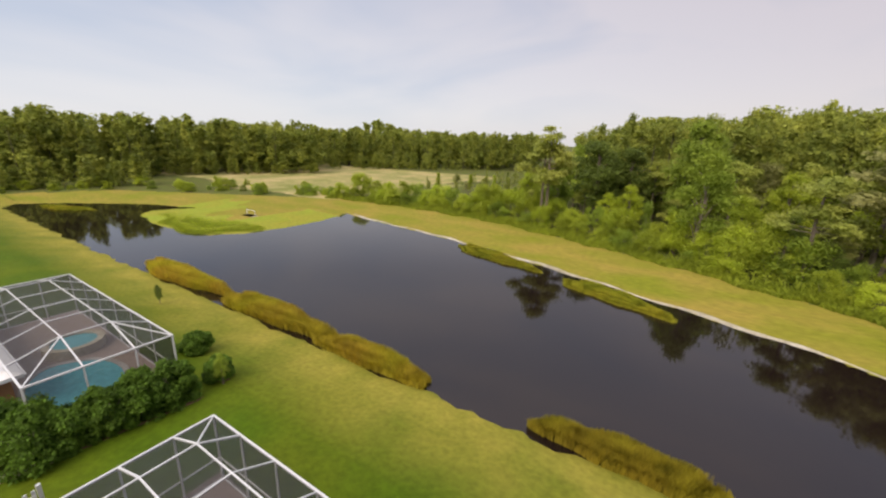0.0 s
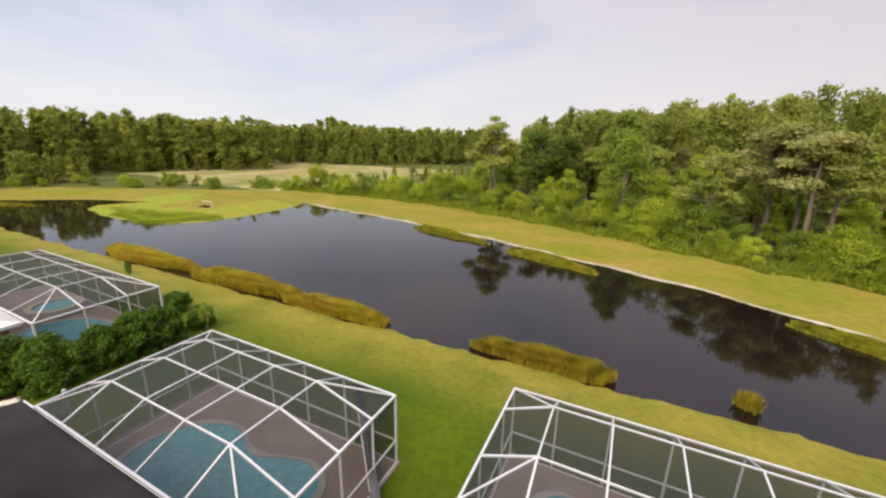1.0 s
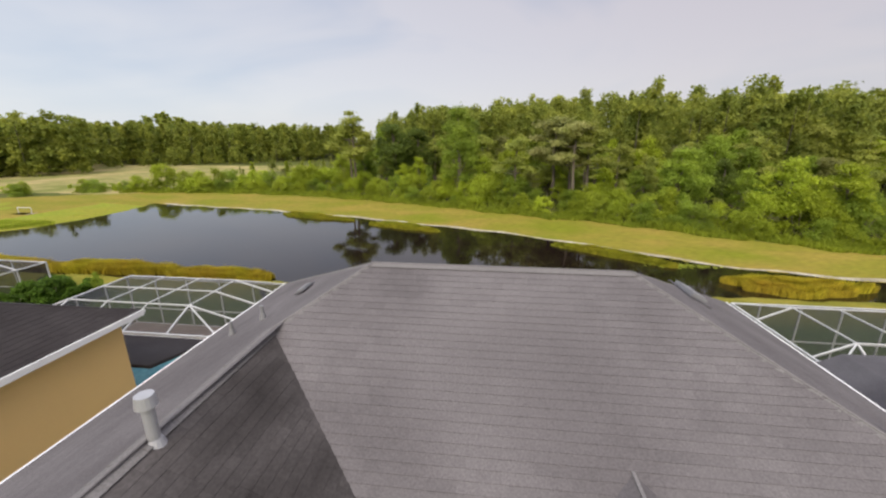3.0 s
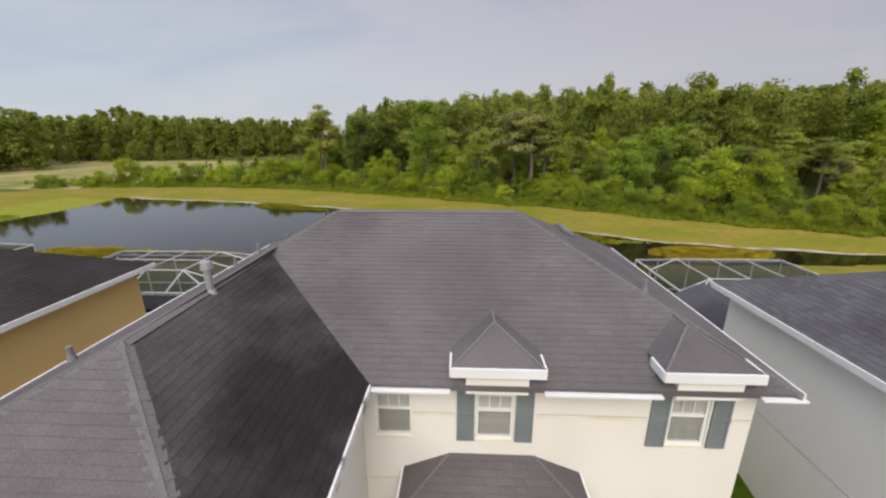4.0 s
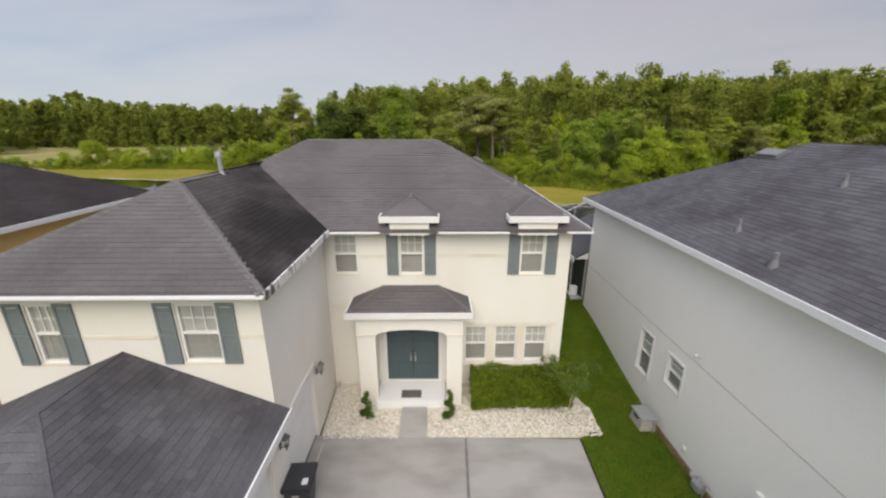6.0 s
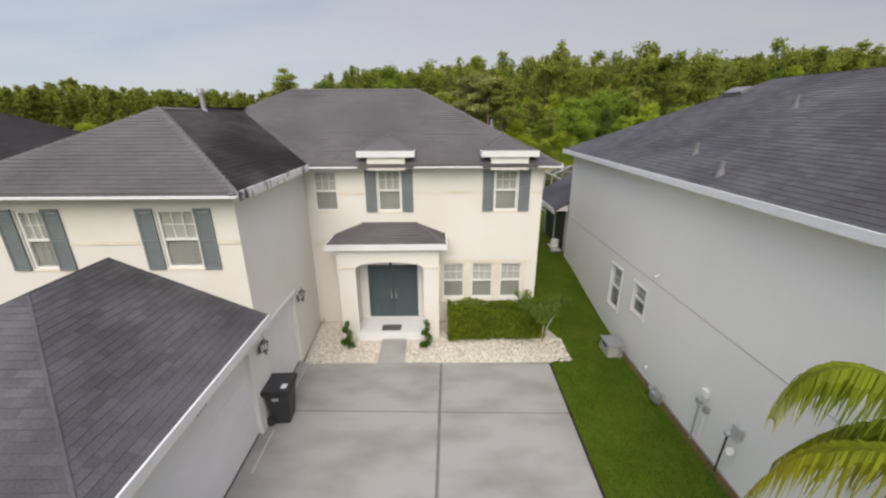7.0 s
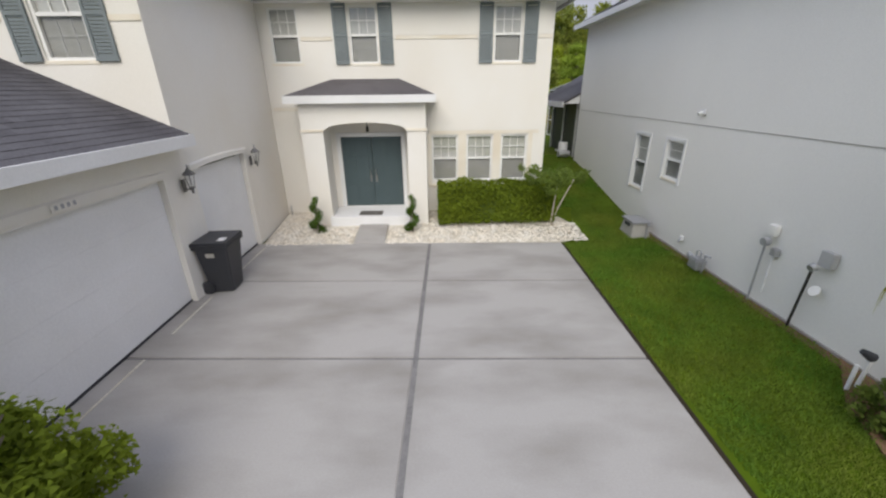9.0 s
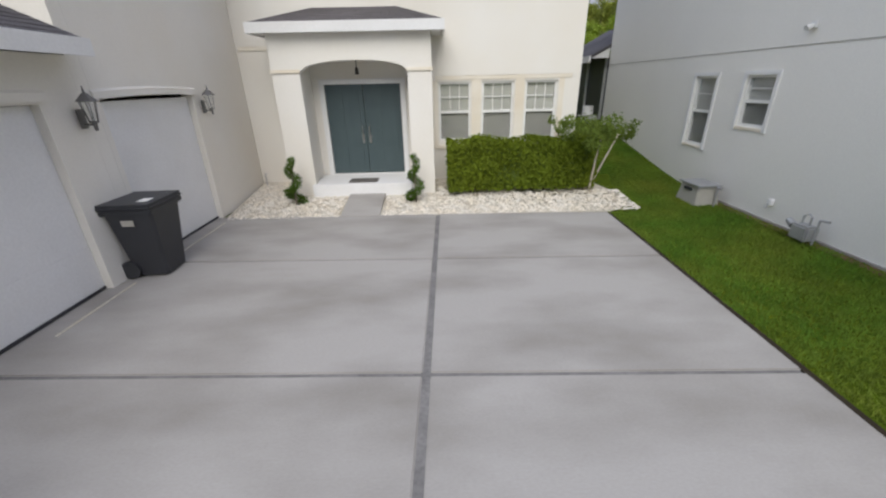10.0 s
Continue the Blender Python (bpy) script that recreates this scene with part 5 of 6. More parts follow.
# low sedge in the shallows of the far shore and on the marshy spit
reed_bed(-20.0, 43.0, 6.4, 1.9, 7000, 0.55, 8, -0.33, M_SEDGE, 0.05)
reed_bed(-4.8, 37.5, 5.2, 1.9, 7000, 0.55, 9, -0.36, M_SEDGE, 0.05)
reed_bed(19.8, 27.0, 5.2, 1.9, 7000, 0.55, 10, -0.62, M_SEDGE, 0.05)
reed_bed(-66.5, 33.5, 12.5, 8.2, 20000, 0.5, 11, 0.1, M_LEAF_LIGHT, 0.08)
reed_bed(-98.0, 21.5, 6.0, 1.8, 4000, 0.6, 12, 0.3, M_SEDGE, 0.09)


def bank_weeds():
    """Rank bright weeds between the mown bank and the shrubs."""
    rng = np.random.default_rng(41)
    n = 30000
    x = rng.uniform(-72, 92, n)
    edge = np.interp(x, [p[0] for p in STRIP], [p[1] for p in STRIP])
    off = np.abs(rng.normal(0, 1.1, n)) - 0.5 + 0.5 * np.sin(x * 0.7) + 0.3 * np.sin(x * 1.9)
    y = edge + off
    blades("bank_weeds", np.stack([x, y, ground_height(x, y) - 0.03, 0.5 + np.clip(off, 0, 2) * 0.5], 1), 0.5, 1.1, 0.09, M_LEAF_LIGHT, "rank green weeds along the foot of the shrubs", "weeds", 0.5, 42)


bank_weeds()


def side_lawn():
    """Short blades on the strip between driveway and neighbour, and round it."""
    rng = np.random.default_rng(9)
    n = 115000
    y = rng.uniform(-21.5, -4.0, n) + 0.0
    x = rng.uniform(14.15, 16.95, n)
    x = np.where(y < -11.0, np.maximum(x, 14.24 + (y + 12.5) * 0.035), np.maximum(x, 14.3))
    keep = ~((y > -12.6) & (y < -9.8) & (x < 15.05 + (y + 11) * 0.3))
    x, y = x[keep], y[keep]
    blades("lawn_blades", np.stack([x, y, ground_height(x, y) - 0.01, np.ones(len(x))], 1), 0.035, 0.075, 0.006, M_BLADE, "short green lawn grass beside the driveway", "grass", 0.5, 3)


side_lawn()


# ---- things by the front of the house ----
def leafy(name, lobes, radii, count, size, material, parent, seed, flat=0.9, label=""):
    rng = np.random.default_rng(seed)
    v, f = leaf_arrays(lobes, radii, count, size, rng, flat, loose=0.16)
    return part(name, fast_mesh(name, v, f, material), None, parent, label)


def front_hedge():
    h = thing("hedge", "clipped green hedge on white stones under the front windows", "hedge", (12.6, -11.0, 0.1))
    rnd = random.Random(3)
    rng = np.random.default_rng(8)
    bm = bmesh.new()
    for i in range(16):
        x = -1.6 + 3.3 * i / 15 + rnd.uniform(-0.05, 0.05)
        branch_tube(bm, [(x, 0, -0.1), (x + rnd.uniform(-0.1, 0.1), rnd.uniform(-0.2, 0.2), 0.55), (x + rnd.uniform(-0.2, 0.2), rnd.uniform(-0.25, 0.25), 1.1)], 0.025, 0.008, 5)
    part("stem", bm, M_BARK, h)
    n = 13000
    # leaves over the faces of a clipped box with a loose skin
    face = rng.choice(5, n, p=(0.30, 0.36, 0.12, 0.11, 0.11))
    u, w = rng.uniform(-1, 1, n), rng.uniform(0, 1, n)
    deep = np.abs(rng.normal(0, 0.07, n))
    x = np.where(face == 3, -1.72 + deep, np.where(face == 4, 1.72 - deep, u * 1.75))
    y = np.where(face == 0, (w * 2 - 1) * 0.48, np.where(face == 1, -0.5 + deep, np.where(face == 2, 0.5 - deep, (w * 2 - 1) * 0.5)))
    z = np.where(face == 0, 1.22 - deep, 0.12 + w * 1.1)
    wob = 0.05 * np.sin(x * 5) * np.cos(z * 6) + 0.04 * np.sin(y * 9 + x * 3)
    pos = np.stack([x, y + wob, z + wob * (face == 0) * 1.4], 1)
    normal = np.stack([np.where(face == 3, -1, np.where(face == 4, 1, 0)), np.where(face == 1, -1, np.where(face == 2, 1, 0)), np.where(face == 0, 1, 0)], 1) + rng.normal(0, 0.6, (n, 3))
    normal /= np.linalg.norm(normal, axis=1, keepdims=True)
    a = np.cross(normal, rng.normal(size=(n, 3)))
    a /= np.linalg.norm(a, axis=1, keepdims=True)
    b = np.cross(normal, a)
    s = 0.042 * rng.uniform(0.6, 1.4, n)[:, None]
    quad = np.stack([pos - a * s, pos - b * s * 0.6, pos + a * s, pos + b * s * 0.6], 1).reshape(-1, 3)
    part("foliage", fast_mesh("foliage", quad, np.arange(n * 4).reshape(-1, 4), M_HEDGE), None, h)
    # solid box in darker leaf colour, painting the shade between the leaves
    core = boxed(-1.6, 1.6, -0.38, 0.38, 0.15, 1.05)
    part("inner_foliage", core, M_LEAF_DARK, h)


front_hedge()


def multi_stem_tree():
    t = thing("ornamental_tree", "small tree with pale bare stems beside the hedge", "tree", (14.25, -11.35, 0.05))
    bm = bmesh.new()
    tips = []
    rnd = random.Random(6)
    for a, l in ((0.3, 0.55), (1.6, 0.35), (2.9, 0.6), (4.6, 0.4)):
        p1 = (0.12 * math.cos(a), 0.12 * math.sin(a), 0.35)
        p2 = (0.7 * l * math.cos(a), 0.7 * l * math.sin(a), 0.85)
        p3 = (1.2 * l * math.cos(a), 1.2 * l * math.sin(a), 1.35)
        branch_tube(bm, [(0.03 * math.cos(a), 0.03 * math.sin(a), -0.1), p1, p2, p3], 0.035, 0.014, 7)
        tips.append(p3)
    part("stem", bm, shader("pale_bark", (0.52, 0.46, 0.37), 0.9, scale=3, fine=20, amount=0.5), t)
    lobes = [(x + rnd.uniform(-0.55, 0.5), y + rnd.uniform(-0.4, 0.4), z + rnd.uniform(-0.35, 0.4)) for x, y, z in tips for _ in range(5)]
    leafy("crown", lobes, [rnd.uniform(0.12, 0.28) for _ in lobes], 3600, 0.038, M_LEAF_DARK, t, 5)


multi_stem_tree()


def topiary(x, y, turn):
    t = thing("topiary", "small spiral-clipped evergreen on white stones", "topiary", (x, y, 0.03), group="topiaries by the path")
    bm = bmesh.new()
    rod(bm, (0, 0, -0.1), (0, 0, 0.95), 0.02, 0.01, 6)
    part("stem", bm, M_BARK, t)
    lobes, radii = [], []
    for i in range(30):
        k = i / 29
        a = turn + k * 4 * math.pi
        r = 0.13 * (1 - 0.75 * k)
        lobes.append((r * math.cos(a), r * math.sin(a), 0.1 + 0.92 * k))
        radii.append(0.125 * (1 - 0.35 * k))
    leafy("foliage", lobes, radii, 2200, 0.022, M_SHRUB, t, 3 + int(turn * 10))
    t.scale = (1.12, 1.12, 1.06)


topiary(7.35, -11.75, 0.4)
topiary(10.1, -11.75, 2.2)


def round_bush(x, y, z, r, tall, n, size, material, label, seed):
    b = thing("bush", label, "bush", (x, y, z))
    rnd = random.Random(seed)
    bm = bmesh.new()
    for i in range(7):
        a = rnd.uniform(0, 6.28)
        branch_tube(bm, [(0, 0, -0.05), (r * 0.3 * math.cos(a), r * 0.3 * math.sin(a), tall * 0.4), (r * 0.6 * math.cos(a), r * 0.6 * math.sin(a), tall * 0.75)], 0.03, 0.01, 5)
    part("stem", bm, M_BARK, b)
    lobes, radii = [], []
    for i in range(64):
        a, h = rnd.uniform(0, 6.28), rnd.uniform(0.04, 1)
        q = r * 0.82 * math.sqrt(max(0.05, 1 - (h * 1.6 - 0.6) ** 2)) * rnd.uniform(0.5, 1)
        lobes.append((q * math.cos(a), q * math.sin(a), tall * 0.88 * h))
        radii.append(r * rnd.uniform(0.17, 0.28))
    leafy("foliage", lobes, radii, n, size, material, b, seed)
    return b


round_bush(6.75, -20.7, -0.05, 1.6, 2.08, 50000, 0.042, M_HEDGE, "round yellow-green shrub at the garage corner", 4)
round_bush(16.35, -18.95, -0.05, 0.5, 0.75, 2200, 0.04, M_LEAF_DARK, "dark green shrub at the foot of the grey wall", 9)

# ---- lawn edging bed with the shrub and spotlight ----
tagged(part("mulch_bed", poly([(16.2, -18.5, -0.02), (17.0, -17.6, -0.02), (17.9, -21.5, -0.02), (15.6, -21.5, -0.02), (15.7, -19.6, -0.02)], 0.05), M_MULCH), "dark mulch bed along the grey wall", "mulch bed", kind="structure")


def spotlight(x, y):
    s = thing("garden_spotlight", "black garden spotlight between two white pipes", "spotlight", (x, y, -0.05))
    part("pipe", rod(bmesh.new(), (-0.12, -0.02, 0), (-0.10, 0.0, 0.42), 0.025), M_FASCIA, s)
    part("pipe", rod(bmesh.new(), (0.06, 0.02, 0), (0.09, 0.02, 0.48), 0.025), M_FASCIA, s)
    bm = bmesh.new()
    rod(bm, (0.09, 0.02, 0.52), (-0.04, 0.06, 0.60), 0.07, 0.04, 10)
    rod(bm, (0.09, 0.02, 0.46), (0.07, 0.03, 0.56), 0.02)
    part("lamp_head", bm, M_BLACK, s)


spotlight(16.55, -18.25)


def palm():
    p = thing("palm_tree", "young palm with arching yellow-green fronds", "palm", (17.2, -20.5, -0.05))
    bm = bmesh.new()
    branch_tube(bm, [(0, 0, -0.1), (0.03, 0, 1.3), (0, 0.02, 2.6), (0.0, 0.0, 3.8)], 0.17, 0.12, 10)
    part("trunk", bm, M_BARK, p)
    rnd = random.Random(2)
    # for each frond the middle of its arch and its tip
    arches = [((-1.45, 1.0, 4.9), (-2.1, 1.3, 3.9)), ((-1.55, 0.85, 3.85), (-1.95, 1.4, 2.1)), ((-2.05, 0.1, 2.85), (-2.75, 0.1, 1.6)), ((-1.2, -0.6, 4.3), (-2.1, -1.3, 2.6)),
              ((0.2, -1.2, 4.7), (0.4, -2.2, 3.0)), ((1.0, 0.5, 4.9), (1.8, 0.9, 3.9)), ((-0.9, -1.1, 3.3), (-1.5, -1.9, 1.6)), ((0.9, -0.8, 3.5), (1.6, -1.5, 1.8)), ((0.2, -0.3, 5.4), (0.3, -0.9, 6.1)),
              ((-0.75, 0.95, 4.1), (-1.3, 1.75, 2.6))]
    for mid_arch, tip in arches:
        a, e = Vector((0, 0, 3.75)), Vector(tip)
        ctrl = 2 * Vector(mid_arch) - (a + e) / 2
        pts = [a * (1 - k) ** 2 + ctrl * 2 * k * (1 - k) + e * k * k for k in (i / 24 for i in range(25))]
        bm = bmesh.new()
        branch_tube(bm, pts, 0.022, 0.006, 5)
        fr = part("frond", bm, M_PALM, p)
        verts, faces = [], []
        for i in range(3, 25):
            for sub in (0.0, 0.25, 0.5, 0.75):
                q = pts[min(i, 24)].lerp(pts[min(i + 1, 24)], sub)
                d = (pts[min(i + 1, 24)] - pts[i - 1]).normalized()
                side = d.cross(Vector((0, 0, 1))).normalized()
                for s in (-1, 1):
                    l = (0.88 * math.sin(math.pi * min(0.92, 0.2 + 0.74 * i / 24)) + 0.14) * rnd.uniform(0.65, 1.15)
                    lift = 0.35 if s < 0 else 0.05
                    # each leaflet leaves the rib sideways, bends over and hangs
                    legs = (side * s * 0.8 + d * 0.2 + Vector((0, 0, lift)), side * s * 0.3 + d * 0.15 + Vector((0, 0, -0.7)), d * rnd.uniform(-0.05, 0.2) + side * s * rnd.uniform(-0.1, 0.1) + Vector((0, 0, -1)))
                    line = [q]
                    for leg, share in zip(legs, (0.13, 0.2, 0.72)):
                        line.append(line[-1] + leg.normalized() * l * share)
                    w = d * rnd.uniform(0.015, 0.027)
                    base = len(verts)
                    verts += [line[0] - w * 0.5, line[0] + w * 0.5, line[1] + w, line[2] + w, line[3], line[2] - w, line[1] - w]
                    faces += [(base, base + 1, base + 2, base + 6), (base + 6, base + 2, base + 3, base + 5), (base + 5, base + 3, base + 4)]
        part("leaflet_fringe", mesh_of("leaflet_fringe", verts, faces, M_PALM), None, fr)["kind"] = "stuff"


palm()


def wheelie_bin():
    b = thing("wheelie_bin", "black plastic wheeled refuse bin by the garage door", "bin", (6.27, -14.87, 0.0))
    b.rotation_euler = (0, 0, radians(3))
    b.scale = (1.05, 1.05, 1.07)
    bm = bmesh.new()
    v = []
    for z, w, d0, d1 in ((0.03, 0.22, -0.24, 0.24), (0.55, 0.27, -0.29, 0.30), (1.0, 0.31, -0.33, 0.36)):
        v.append([bm.verts.new(q) for q in ((-w + 0.03, d0, z), (w - 0.03, d0, z), (w, d0 + 0.04, z), (w, d1 - 0.04, z), (w - 0.03, d1, z), (-w + 0.03, d1, z), (-w, d1 - 0.04, z), (-w, d0 + 0.04, z))])
    for p, q in zip(v, v[1:]):
        for k in range(8):
            bm.faces.new([p[k], p[(k + 1) % 8], q[(k + 1) % 8], q[k]])
    bm.faces.new(v[0][::-1])
    part("body", bm, M_BLACK, b)
    bm = bmesh.new()
    box(bm, -0.335, 0.335, -0.355, 0.385, 0.93, 1.0, bevel=0.012)
    part("rim", bm, M_BLACK, b)
    bm = bmesh.new()
    box(bm, -0.345, 0.35, -0.38, 0.40, 1.0, 1.05, bevel=0.02)
    for q in bm.verts:
        if q.co.z > 1.03:
            q.co.z += 0.05 * (1 - (q.co.x / 0.35) ** 2) + 0.02
    part("lid", bm, M_BLACK, b)
    part("handle", rod(bmesh.new(), (-0.336, -0.30, 0.985), (-0.336, 0.30, 0.985), 0.014), M_BLACK, b)
    for y in (-0.27, 0.27):
        part("wheel", rod(bmesh.new(), (-0.24, y - 0.03, 0.13), (-0.24, y + 0.03, 0.13), 0.13, sides=18), M_BLACK, b)
    part("emblem", boxed(-0.10, 0.06, -0.338, -0.330, 0.78, 0.86, bevel=0.003), M_UNIT, b)
    part("sticker", boxed(0.12, 0.25, -0.25, -0.08, 1.083, 1.088), M_FASCIA, b)


wheelie_bin()


def lantern(y):
    l = thing("wall_lantern", "grey metal carriage lantern with glass sides", "lantern", (5.99, y, 2.15), group="garage lanterns")
    part("back_plate", boxed(0, 0.02, -0.06, 0.06, -0.02, 0.22, bevel=0.008), M_LANTERN, l)
    bm = bmesh.new()
    rod(bm, (0.01, 0, 0.04), (0.15, 0, 0.02), 0.012)
    rod(bm, (0.15, 0, -0.05), (0.15, 0, 0.06), 0.018, 0.03)
    part("arm", bm, M_LANTERN, l)
    bm = bmesh.new()
    for k in range(6):
        a = k * math.pi / 3
        rod(bm, (0.15 + 0.05 * math.cos(a), 0.05 * math.sin(a), 0.07), (0.15 + 0.09 * math.cos(a), 0.09 * math.sin(a), 0.31), 0.006, sides=5)
    rod(bm, (0.15, 0, 0.05), (0.15, 0, 0.075), 0.055, 0.055, 6)
    part("cage", bm, M_LANTERN, l)
    bm = bmesh.new()
    rod(bm, (0.15, 0, 0.08), (0.15, 0, 0.31), 0.045, 0.085, 6)
    g = part("glass", bm, M_GLASS, l)
    g.visible_shadow = False
    bm = bmesh.new()
    rod(bm, (0.15, 0, 0.31), (0.15, 0, 0.41), 0.12, 0.03, 6)
    rod(bm, (0.15, 0, 0.41), (0.15, 0, 0.50), 0.018, 0.004, 6)
    part("cap", bm, M_LANTERN, l)


for y in (-15.0, -12.12, -19.62):
    lantern(y)

lamp = thing("porch_lamp", "small dark hanging lamp under the porch arch", "lamp", (8.85, -10.75, 2.80))
part("stem", rod(bmesh.new(), (0, 0, 0.14), (0, 0, 0.30), 0.01), M_IRON, lamp)
part("shade", rod(bmesh.new(), (0, 0, 0), (0, 0, 0.15), 0.05, 0.03, 8), M_IRON, lamp)
tagged(part("door_mat", boxed(8.45, 9.15, -11.12, -10.72, 0.402, 0.422, bevel=0.006), M_MAT), "grey woven mat before the front doors", "mat")

hose = thing("garden_tap", "brass tap on a pipe by the inner corner", "tap", (6.15, -10.35, 0.2))
part("pipe", rod(bmesh.new(), (0, 0, -0.1), (0, 0, 0.32), 0.015), M_GALV, hose)
part("valve", rod(bmesh.new(), (0, 0, 0.30), (0.06, -0.07, 0.34), 0.025, 0.02), M_BRASS, hose)


# ---- services on the grey neighbour's wall ----
def services():
    u = thing("pump_box", "weathered beige equipment box on the lawn", "equipment box", (16.55, -11.95, -0.05))
    bm = bmesh.new()
    box(bm, -0.27, 0.27, -0.36, 0.36, 0.0, 0.42, bevel=0.015)
    for q in bm.verts:
        if q.co.z > 0.3:
            q.co.x *= 0.82
            q.co.y *= 0.82
    part("body", bm, M_UNIT, u)
    part("lid", boxed(-0.27, 0.27, -0.36, 0.36, 0.42, 0.46, bevel=0.01), M_GALV, u)
    part("slot", boxed(-0.272, -0.22, -0.12, 0.12, 0.30, 0.36), M_BLACK, u)
    p = part("pipe", rod(bmesh.new(), (0.12, -0.42, 0), (0.12, -0.42, 0.42), 0.02), M_GALV, u)
    part("valve", rod(bmesh.new(), (0.12, -0.42, 0.42), (0.12, -0.56, 0.44), 0.03), M_GALV, p)
    g = thing("gas_meter", "grey gas meter with bent pipes at the wall's foot", "gas meter", (16.75, -14.45, 0.0))
    part("body", boxed(-0.12, 0.12, -0.16, 0.16, 0.02, 0.28, bevel=0.03), M_GALV, g)
    bm = bmesh.new()
    branch_tube(bm, [(0, 0.08, 0.27), (0, 0.08, 0.42), (0, 0.0, 0.46), (0, -0.06, 0.42), (0, -0.06, 0.27)], 0.018, 0.018, 7)
    rod(bm, (0, -0.2, 0.0), (0, -0.2, 0.42), 0.016)
    rod(bm, (0, -0.2, 0.42), (0.0, -0.36, 0.44), 0.02)
    part("pipe", bm, M_GALV, g)
    part("regulator", rod(bmesh.new(), (0, 0.22, 0.2), (0, 0.34, 0.26), 0.07, 0.05, 12), M_GALV, g)
    t = thing("wall_tap", "small white tap on the grey wall", "tap", (17.0, -13.4, 0.35))
    part("body", boxed(-0.06, 0.02, -0.05, 0.05, -0.06, 0.06, bevel=0.01), M_FASCIA, t)
    part("spout", rod(bmesh.new(), (-0.05, 0, -0.03), (-0.1, 0, -0.09), 0.02), M_GALV, t)
    m = thing("meter_box", "small grey meter box with a conduit", "meter box", (16.96, -15.85, 0.0))
    part("box", boxed(-0.05, 0.06, -0.09, 0.09, 1.34, 1.54, bevel=0.012), M_GREY_STUCCO, m)
    part("meter", rod(bmesh.new(), (-0.04, 0, 1.22), (-0.14, 0, 1.22), 0.08, 0.07, 14), M_GALV, m)
    part("conduit", rod(bmesh.new(), (-0.03, 0.05, -0.05), (-0.03, 0.05, 1.15), 0.018), M_GALV, m)
    part("conduit", rod(bmesh.new(), (-0.01, -0.16, 0.25), (-0.01, -0.16, 1.1), 0.014), M_FASCIA, m)
    part("junction", boxed(-0.05, 0.06, -0.22, -0.10, 1.0, 1.14, bevel=0.01), M_GALV, m)
    e = thing("electric_panel", "white electric panel with a dark conduit and dish", "electric panel", (16.96, -16.85, 0.0))
    part("box", boxed(-0.05, 0.06, -0.2, 0.02, 1.2, 1.46, bevel=0.012), M_METER, e)
    part("meter", rod(bmesh.new(), (-0.05, 0.03, 1.16), (-0.12, 0.03, 1.13), 0.07, 0.06, 14), M_GALV, e)
    part("conduit", rod(bmesh.new(), (-0.04, 0.12, -0.05), (-0.04, 0.06, 1.15), 0.022), M_IRON, e)
    part("disc", rod(bmesh.new(), (-0.03, -0.1, 0.78), (-0.05, -0.1, 0.79), 0.09, 0.09, 16), M_GREY_STUCCO, e)
    s = thing("security_lamp", "small white security lamp on the grey wall", "lamp", (17.0, -13.1, 3.35))
    part("base", boxed(-0.02, 0.02, -0.06, 0.06, -0.06, 0.06, bevel=0.008), M_FASCIA, s)
    part("bulb", rod(bmesh.new(), (-0.02, 0, 0), (-0.12, 0, -0.05), 0.03, 0.05, 10), M_FASCIA, s)
    q = thing("pool_pump", "white pool pump and pipes beside the lanai", "pool pump", (16.7, -4.3, 0.93))
    part("tank", rod(bmesh.new(), (0, 0, 0.0), (0, 0, 0.7), 0.22, 0.2, 14), M_FASCIA, q)
    part("pump", rod(bmesh.new(), (-0.3, -0.4, 0.25), (0.2, -0.4, 0.25), 0.14, 0.12, 12), M_GALV, q)
    part("pipe", rod(bmesh.new(), (-0.2, -0.3, 0.3), (-0.2, 0.4, 0.32), 0.03), M_FASCIA, q)
    # footing along the wall
    tagged(part("wall_footing", boxed(16.99, 17.028, -19.75, -10.5, -0.1, 0.0), M_CONCRETE), "bare concrete footing under the grey wall", "footing", kind="structure")
    tagged(part("soil_strip", boxed(16.80, 16.988, -19.75, -11.5, -0.09, -0.035), M_MULCH), "strip of bare brown soil at the wall's foot", "soil", kind="structure")


services()
lanai_grey = thing("lanai", "dark screened lanai with a shingle roof behind the grey house", "lanai")
part("roof_slope", poly([(16.35, -4.9, 3.38), (16.35, -0.6, 3.38), (18.6, -0.6, 4.6), (18.6, -4.9, 4.6)], 0.1), M_DARK_SHINGLE, lanai_grey)
part("roof_slope", poly([(18.6, -4.9, 4.6), (18.6, -0.6, 4.6), (26.4, -0.6, 4.7), (26.4, -4.9, 4.7)], 0.1), M_DARK_SHINGLE, lanai_grey)
part("gable", poly([(16.36, -4.88, 3.3), (17.03, -4.88, 3.3), (17.03, -4.88, 3.66)]), M_FASCIA, lanai_grey)
part("fascia", boxed(16.30, 16.345, -4.9, -0.6, 3.16, 3.38), M_FASCIA, lanai_grey)
# solid black sheet added for the shaded opening under the roof
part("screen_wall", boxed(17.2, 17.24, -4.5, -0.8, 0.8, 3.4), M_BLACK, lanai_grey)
for y in (-4.4, -2.6, -0.8):
    part("post", boxed(17.12, 17.19, y - 0.05, y + 0.05, 0.8, 3.4), M_WHITE_ALU, lanai_grey)


